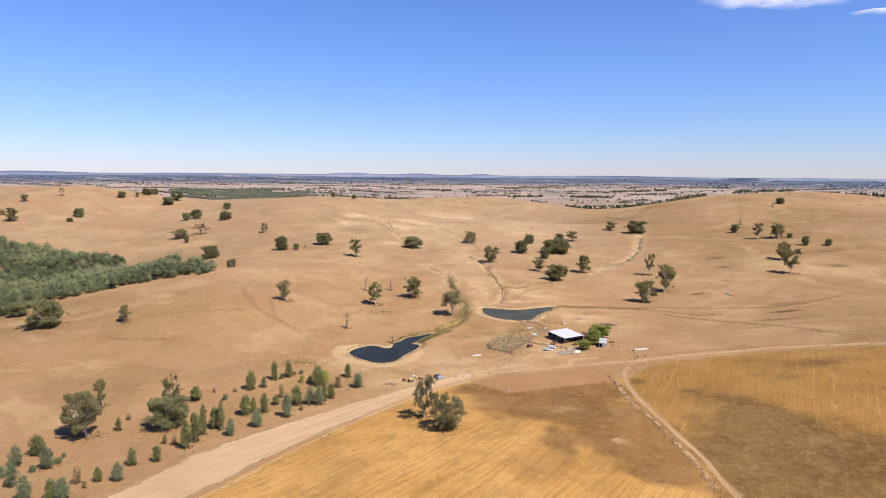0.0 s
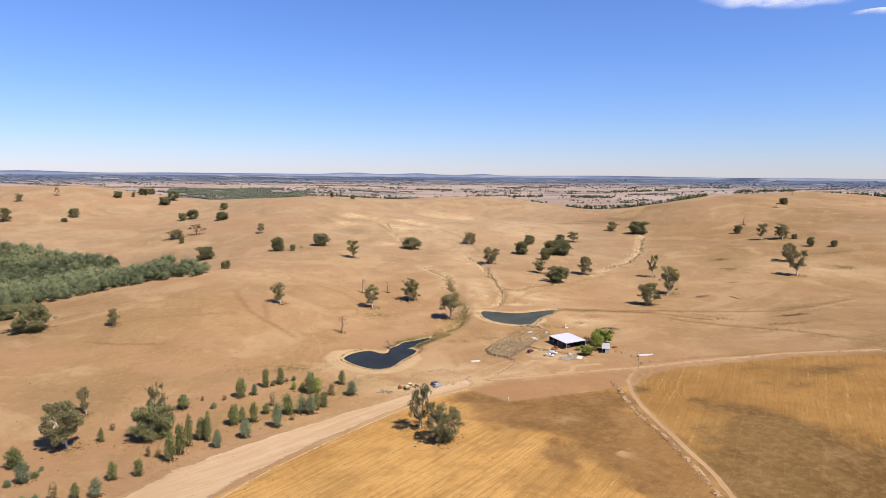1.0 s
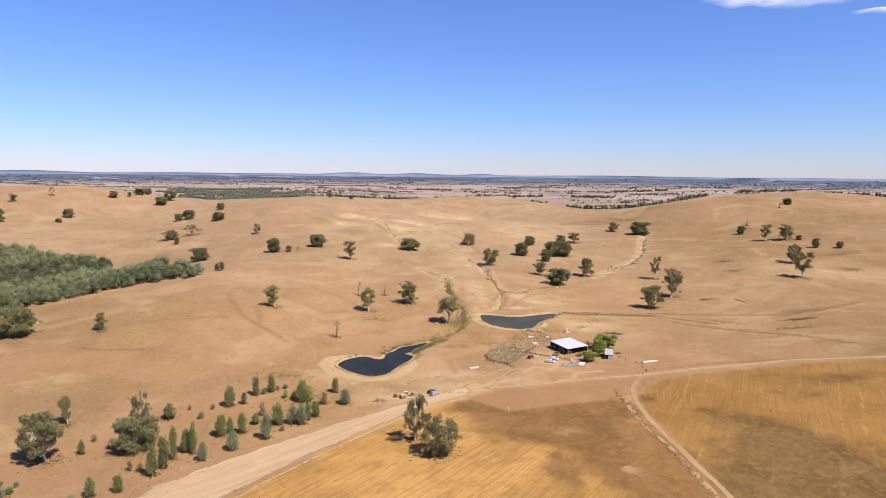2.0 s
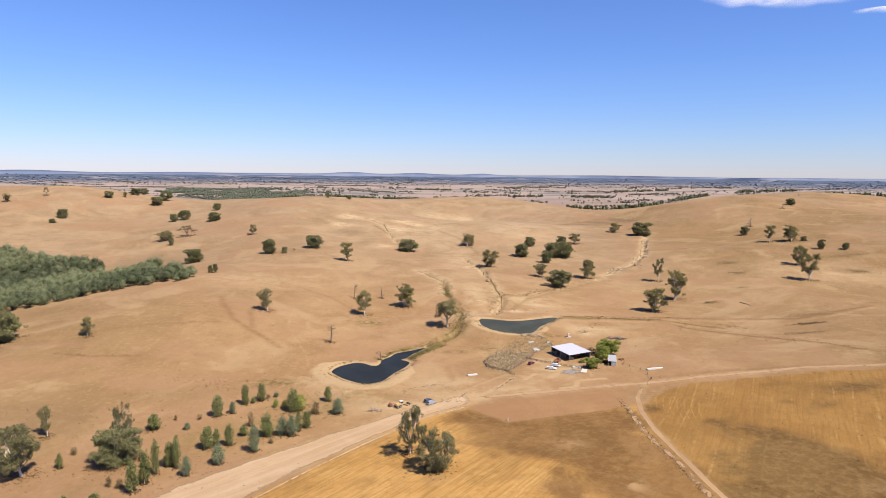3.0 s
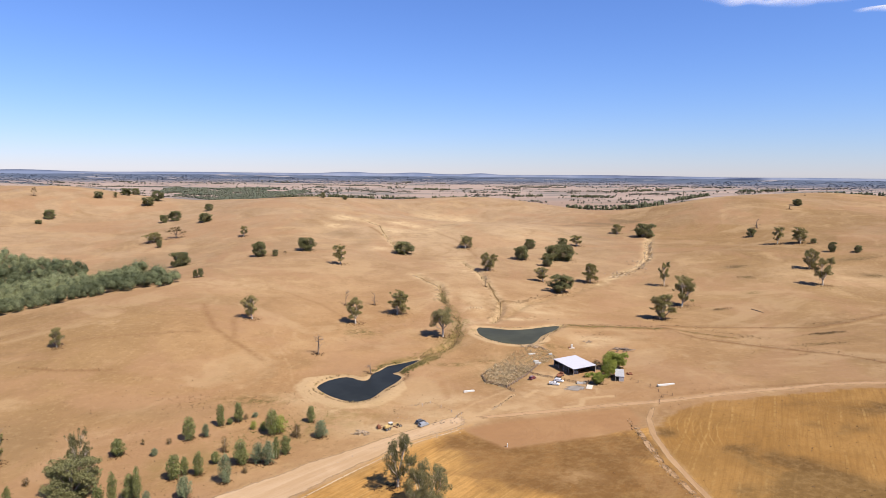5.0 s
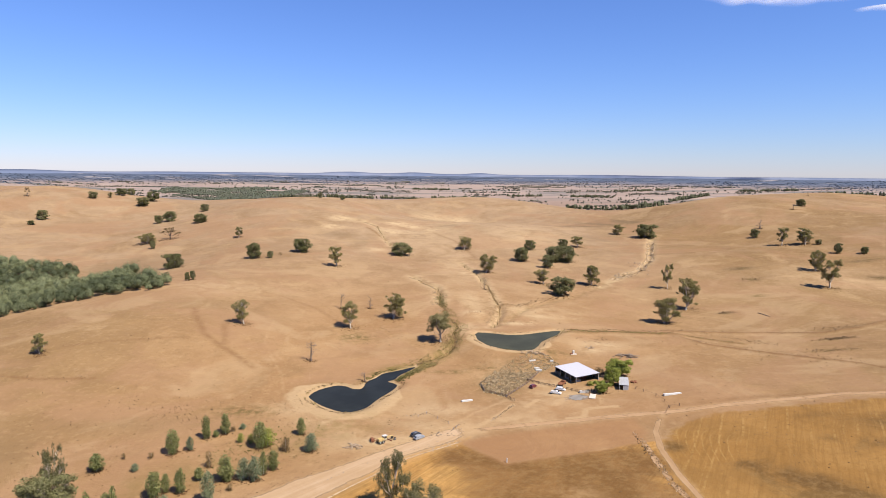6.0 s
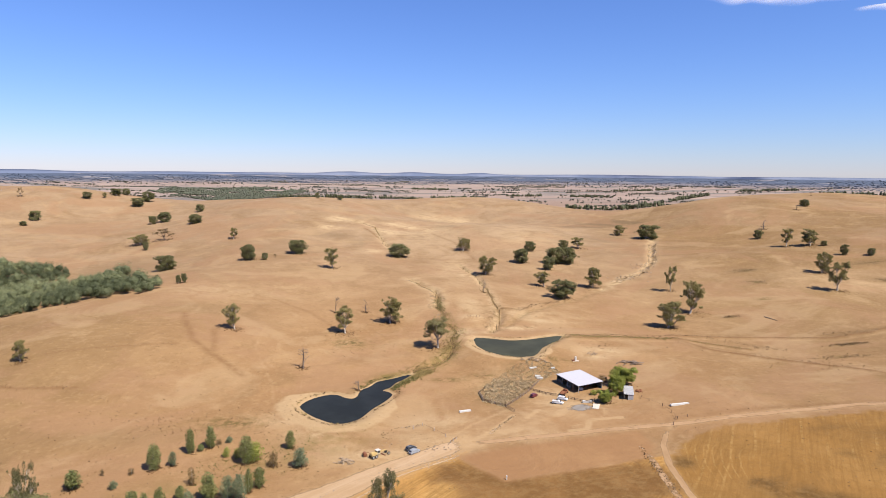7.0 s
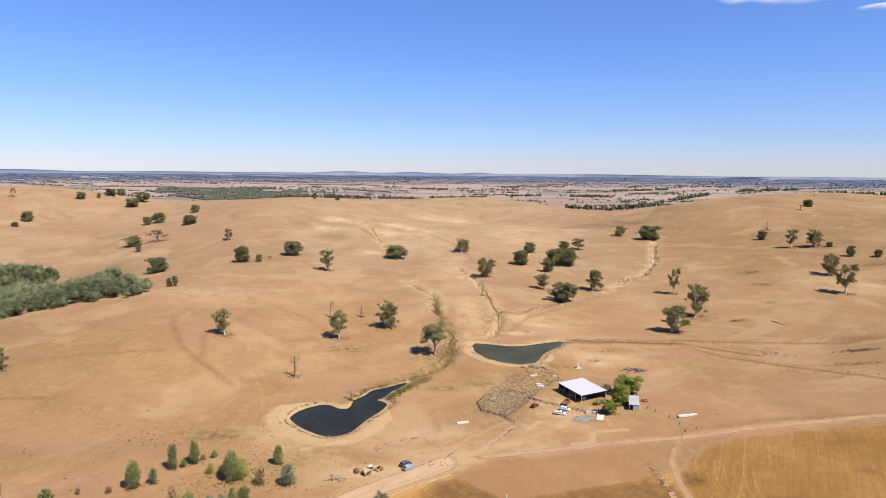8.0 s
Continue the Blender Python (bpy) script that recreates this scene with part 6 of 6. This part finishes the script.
def fence(points, spacing, high, rails, label, rail_size=0.09, leaning=3.0, seed=1):
    """Posts along a line, with rails or wires between them."""
    g = np.random.default_rng(seed)
    ob = at_ground("fence", *points[0])
    o = ob.matrix_basis.translation
    spots = []
    for (ax, ay), (bx, by) in zip(points, points[1:]):
        n = max(1, int(math.hypot(bx - ax, by - ay) / spacing))
        spots += [(ax + (bx - ax) * k / n, ay + (by - ay) * k / n) for k in range(n)]
    spots.append(points[-1])
    tops = []
    for x, y in spots:
        z = ground_z(x, y)
        bm = bmesh.new()
        box(bm, 0.2, 0.2, high * g.uniform(0.95, 1.15) + 0.2, pose(x - o.x, y - o.y, z - o.z - 0.2, g.normal() * leaning, g.normal() * leaning, g.uniform(0, 90)), 0.03)
        part("post", bm, POST if seed % 2 else RAIL, ob)
        tops.append(Vector((x - o.x, y - o.y, z - o.z)))
    for p, q in zip(tops, tops[1:]):
        for h in rails:
            v, f = [], []
            tube(v, f, [p + Vector((0, 0, h)), q + Vector((0, 0, h))], [rail_size, rail_size], 5)
            part("rail", mesh_of("rail", v, f, RAIL), None, ob)
    tagged(ob, label, "fence")


fence([(27.0, 379.0), (28.5, 368.5), (38.0, 360.0), (50.7, 378.5), (58.5, 394.0)], 2.6, 1.3, (0.4, 0.8, 1.2), "timber rail fence round the stock yard", seed=1)
fence([(38.0, 360.0), (41.0, 354.0)], 2.5, 1.3, (0.5, 1.1), "short timber rail fence beside the yard", seed=2)
fence([(50.7, 381.9), (58.0, 374.5), (62.5, 371.5)], 2.6, 1.2, (0.4, 0.8, 1.1), "timber rail fence before the shed", seed=4)
fence([(67.5, 367.2), (72.0, 362.8), (76.8, 359.2), (78.5, 363.0)], 2.6, 1.1, (0.4, 1.0), "timber rail fence before the shed", seed=6)
fence([(99.0, 362.0), (101.5, 357.8), (104.9, 350.7), (106.3, 343.0), (105.5, 335.1), (102.1, 329.6)], 4.0, 1.3, (0.9,), "leaning wire fence with timber posts", 0.03, 8, seed=4)
fence([(105.5, 336.0), (110.5, 336.8)], 3.0, 1.2, (0.9,), "short leaning fence beside the track", 0.03, 8, seed=8)
fence([(-2.5, 337.0), (1.1, 340.6), (6.0, 334.5), (10.8, 328.2)], 4.5, 1.2, (0.8,), "old timber fence with a fallen gate", 0.035, 8, seed=7)
fence([(12.6, 321.6), (15.0, 325.5)], 2.0, 1.1, (0.9,), "short pale timber rail by the road", 0.09, 5, seed=9)

fence([(26.4, 506), (28.3, 505), (30.5, 504), (32.3, 504.5), (34.3, 505.5)], 3.2, 0.9, (), "row of short old posts on a pale mound", seed=2)

plant("shade", 97.0, 381.5, 8.6, 11.0, "leafy bright green shade tree beside the hut", "garden trees")
plant("shade", 90.2, 369.6, 8.8, 7.6, "leafy bright green shade tree beside the shed", "garden trees")
plant("shade", 82.4, 360.0, 5.2, 6.8, "low leafy green tree beside the slab", "garden trees")
plant("shrub", 88.0, 387.0, 3.6, 6.0, "dry brown bush behind the shed", "garden shrubs", "shrub")
plant("light", 80.0, 371.0, 2.2, 4.5, "small green bush beside the shed", "garden shrubs", "shrub")


# ---- tufts, rushes and stones ----
def tufts(name, spots, material, label, category, leaf, per, seed, rise=0.55):
    """Low clumps of dry growth, as one object."""
    g = np.random.default_rng(seed)
    spots = np.array(spots)
    z = height(spots[:, 0], spots[:, 1])
    n = len(spots)
    d = in_ball(g, n * per, 0.2).reshape(n, per, 3)
    d[..., 2] = np.abs(d[..., 2])
    p = np.stack([spots[:, 0], spots[:, 1], z], -1)[:, None] + d * spots[:, None, 2:3] * np.array((0.5, 0.5, rise))
    size = np.repeat(spots[:, 2] * leaf, per) * g.uniform(0.6, 1.2, n * per)
    v, f = cards(p.reshape(-1, 3), size, g, np.tile((0, 0, 0.5), (n * per, 1)))
    return tagged(new(name, mesh_of(name, v, f, material)), label, category, kind="stuff")


def along(line, count, spread, size, g, low=0.0, high=1.0):
    p = np.array(line, float)
    s = np.append(0, np.cumsum(np.hypot(*np.diff(p, axis=0).T)))
    t = g.uniform(low, high, count) * s[-1]
    x, y = np.interp(t, s, p[:, 0]), np.interp(t, s, p[:, 1])
    return [(a + g.normal() * spread, b + g.normal() * spread, size * g.uniform(0.5, 1.4)) for a, b in zip(x, y)]


def scatter_growth():
    g = np.random.default_rng(101)
    rush = along(meander(CREEK_WEST), 1000, 3.8, 0.62, g, 0.5, 1.0) + along(meander(CREEK_WEST), 160, 0.9, 0.5, g, 0.0, 0.6)
    rush += along(meander(CREEK_MID), 80, 0.9, 0.5, g) + along(CONTOUR_BANK[:4], 160, 1.5, 0.55, g)
    rush += along([(88, 466), (118, 471), (150, 470)], 260, 1.2, 0.8, g)
    for pts, count, size in ((DAM_LOW, 260, 0.7), (DAM_HIGH, 240, 0.6)):
        mid = np.mean(pts, 0)
        ring = [tuple(mid + (np.array(p) - mid) * (1 + 1.9 / np.hypot(*(np.array(p) - mid)))) for p in pts + pts[:1]]
        rush += [(a, b, s_ * g.uniform(0.3, 1.3)) for a, b, s_ in along(ring, count, 0.7, size, g) if rolling(a, b, 6, 91) > -0.15]
    rush += along([(-30, 379), (-26, 390), (-16, 400), (-7, 408)], 260, 0.8, 0.9, g)
    rush += along([(-12, 389), (-8, 396), (-3, 404), (4, 412)], 420, 1.8, 0.8, g)
    rush = np.array(rush)
    shore = rush[area_distance(rush[:, 0], rush[:, 1], DAM_LOW) > 1.0]
    fresh = along(meander(CREEK_WEST), 200, 2.2, 0.65, g, 0.62, 1.0) + along([(-30, 384), (-25, 395), (-17, 402)], 130, 1.0, 0.8, g) + along([(-14, 384), (-10, 392), (-5, 400)], 260, 1.5, 0.9, g)
    fresh += along([(-78, 300), (-60, 310), (-48, 322)], 260, 5.0, 0.55, g) + along([(6, 560), (6.5, 543), (9, 520)], 150, 1.6, 0.9, g)
    fresh = np.array(fresh)
    fresh = fresh[area_distance(fresh[:, 0], fresh[:, 1], DAM_LOW) > 0.8]
    tufts("green_rushes", fresh, RUSH_GREEN, "olive green rushes in the damp creek bed", "rushes", 0.32, 9, 6)
    edge = []
    for pts, count in ((DAM_LOW, 330), (DAM_HIGH, 150)):
        mid = np.mean(pts, 0)
        ring = [tuple(mid + (np.array(p) - mid) * (1 + 3.4 / np.hypot(*(np.array(p) - mid)))) for p in pts + pts[:1]]
        edge += [q for q in along(ring, count, 0.45, 0.6, g) if rolling(q[0], q[1], 5, 92) > -0.25]
    edge = np.array(edge)
    edge = edge[(area_distance(edge[:, 0], edge[:, 1], DAM_LOW) > 1.2) & (area_distance(edge[:, 0], edge[:, 1], DAM_HIGH) > 1.0)]
    tufts("shore_tufts", edge, TUFT_DARK, "dark dry tufts ringing the dam above the water", "tufts", 0.34, 7, 7)
    tufts("rushes", shore, RUSH, "dry yellow-brown rushes along the creek and dams", "rushes", 0.33, 9, 1)
    a, r = np.radians(g.uniform(-37, 37, 12000)), 180 + 560 * g.random(12000) ** 1.3
    x, y = r * np.sin(a), r * np.cos(a)
    middle = [((p[0] + q[0]) / 2, (p[1] + q[1]) / 2) for p, q in zip(ROAD_LEFT, ROAD_RIGHT)]
    keep = (rolling(x, y, 26, 44) + g.normal(size=12000) * 0.15 > 0.12) & (area_distance(x, y, DAM_LOW) > 3) & (area_distance(x, y, DAM_HIGH) > 3) & (line_distance(x, y, middle)[0] > 12)
    weed = [(p, q, 0.14 + 0.55 * g.random() ** 2) for p, q in zip(x[keep], y[keep])]
    for cx, cy, rx, ry, k in ((202, 405, 9, 3, 70), (240, 438, 7, 3, 60), (286, 657, 10, 5, 40), (-45, 450, 16, 10, 120), (-80, 345, 20, 10, 80), (30, 400, 7, 5, 60), (70, 420, 9, 3, 90), (-66, 330, 22, 7, 90), (-110, 255, 30, 18, 160), (-52, 305, 14, 5, 70), (-150, 330, 20, 14, 60), (-120, 345, 24, 5, 130), (-112, 336, 7, 3, 50), (-90, 338, 12, 3, 70), (-160, 300, 24, 16, 90), (-62, 352, 5, 3, 60), (165, 447, 12, 4, 60), (190, 415, 10, 5, 70), (212, 392, 8, 4, 60), (250, 458, 14, 3, 60), (-40, 452, 12, 8, 140), (45, 505, 5, 14, 120)):
        weed += [(cx + g.normal() * rx, cy + g.normal() * ry, 0.2 + 0.7 * g.random() ** 2) for q in range(k)]
    for line, count, spread, size in (([(46, 640), (42, 582), (48, 555), (49, 530), (42, 502), (39, 474)], 260, 2.2, 0.9), ([(50, 530), (64, 529), (78, 545), (99, 565)], 150, 2.0, 0.9), ([(99, 565), (145, 628)], 60, 2.0, 0.7), ([(88, 466), (110, 476), (131, 477), (166, 478)], 150, 1.0, 0.8), ([(166, 479), (184, 461), (193, 446), (204, 436)], 110, 2.5, 0.7), (TERRACE_LOWER, 120, 2.0, 0.6), (TERRACE_UPPER, 100, 2.5, 0.6), (RILL_WEST, 60, 2, 0.5), (RILL_TREE, 60, 2, 0.5), ([(-15, 619), (-5, 592), (3, 578), (6, 543), (12, 508)], 110, 1.4, 0.8)):
        weed += along(line, count, spread, size, g)
    for cx, cy, rx, ry, k in ((241, 437, 5, 1.6, 260), (282, 650, 6, 3, 150), (213, 524, 3, 1.6, 120), (271, 607, 5, 3, 90), (260, 462, 8, 2, 80), (386, 610, 7, 3, 130), (403, 658, 16, 1.6, 150), (222, 412, 9, 2.5, 160), (100, 447, 8, 5, 50), (62, 488, 14, 4, 50)):
        weed += [(cx + g.normal() * rx, cy + g.normal() * ry, 0.3 + 0.8 * g.random() ** 2) for q in range(k)]
    weed += along([(x - 4.0, y) for x, y in FIELD_TRACK[2:]], 420, 0.6, 0.4, g) + along(ROAD_LEFT, 380, 1.0, 0.4, g)
    weed += along([(x - 9.0, y + 8.0) for x, y in ROAD_LEFT[1:6]], 420, 4.0, 0.45, g)
    dark = along(FIELD_EDGE[:3], 70, 0.6, 0.42, g) + along(FIELD_EDGE, 130, 0.5, 0.34, g) + along([(-16, 329.2), (-10.2, 337.5), (0.4, 341.2)], 34, 0.8, 0.45, g) + along([(40.4, 349.3), (29.1, 331.0)], 60, 0.5, 0.4, g)
    tufts("weed_clumps", dark, TUFT_DARK, "dark dry weeds along field edges and fences", "tufts", 0.32, 7, 8)
    tufts("dry_tufts", weed, TUFT, "scattered dry brown tufts on bare pasture", "tufts", 0.30, 6, 2)
    # bark and leaf litter, spread thick and dark to deepen tree shadows
    litter = [(x + g.normal() * w * 0.24, y + g.normal() * w * 0.24, 0.3 + 0.6 * g.random()) for x, y, w in ROOTS for q in range(int(14 + w * 12))]
    tufts("leaf_litter", litter, LITTER_SHADE, "fallen bark and leaf litter, darkened to deepen shade under trees", "leaf litter", 0.34, 5, 4, 0.2)
    yard = []
    xs, ys = np.array(YARD).T
    x, y = g.uniform(xs.min(), xs.max(), 4200), g.uniform(ys.min(), ys.max(), 4200)
    keep = area_distance(x, y, YARD) < -0.8
    yard = [(p, q, g.uniform(0.8, 1.35) * (0.72 if q > 394 + 5 * rolling(p, q, 6, 95) else 1.0)) for p, q in zip(x[keep], y[keep]) if q < 394 or g.random() < 0.75]
    # pale clumps stand in for the unclear packed contents of the yard
    tufts("yard_clumps", yard, YARD_CLUMP, "dense pale clumps filling the fenced yard", "dry growth", 0.40, 7, 3, 0.38)


YARD_CLUMP = leaf_material("pale_clump", (0.288, 0.216, 0.115), (0.504, 0.403, 0.259))
scatter_growth()


def cloud(name, x, y, z, wide, deep, high, seed):
    """A thin fair-weather cloud far off."""
    n = Nodes("cloud_vapour")
    n.finish((0.85, 0.85, 0.88), 1.0, 0.0, 0.0)
    n.put(n.shader, "Subsurface Weight", 0.0)
    gap = n.node("BsdfTransparent")
    thru = n.node("BsdfTranslucent", Color=(0.9, 0.9, 0.92, 1.0))
    lit = n.node("MixShader")
    n.put(lit, "0", 0.5)
    n.put(lit, "1", n.shader.outputs[0])
    n.put(lit, "2", thru.outputs[0])
    blend = n.node("MixShader")
    n.put(blend, "0", n.math("MINIMUM", n.math("MULTIPLY", n.attr("cover"), n.ramp(n.noise(0.004, 4, 0.55, at=n.local()), 0.25, 0.65, 0.2, 1.5)), 0.6))
    n.put(blend, "1", gap.outputs[0])
    n.put(blend, "2", lit.outputs[0])
    n.tree.links.new(blend.outputs[0], n.tree.nodes["Material Output"].inputs["Surface"])
    k = 40
    u, v = np.meshgrid(np.linspace(-1, 1, k), np.linspace(-1, 1, k), indexing="ij")
    px, py = u.ravel() * wide / 2, v.ravel() * deep / 2
    pz = rolling(px, py, 60, seed) * high + np.maximum(0, 1 - u.ravel() ** 2 - v.ravel() ** 2) * high
    i, j = np.meshgrid(np.arange(k - 1), np.arange(k - 1), indexing="ij")
    f = np.stack([i * k + j, i * k + j + 1, (i + 1) * k + j + 1, (i + 1) * k + j], -1).reshape(-1, 4)
    cover = (np.clip(1.0 - np.sqrt(u ** 2 + v ** 2), 0, 1) ** 1.2).ravel()
    ob = new(name, mesh_of(name, np.column_stack([px, py, pz]), f, n.mat, True, dict(cover=cover)))
    ob.matrix_basis = pose(x, y, z)
    return tagged(ob, "thin white fair-weather cloud", "cloud", kind="structure")


cloud("cloud", 2150, 4270, 1242, 1050, 560, 22, 51)
cloud("cloud", 2640, 3960, 1092, 420, 220, 18, 52)
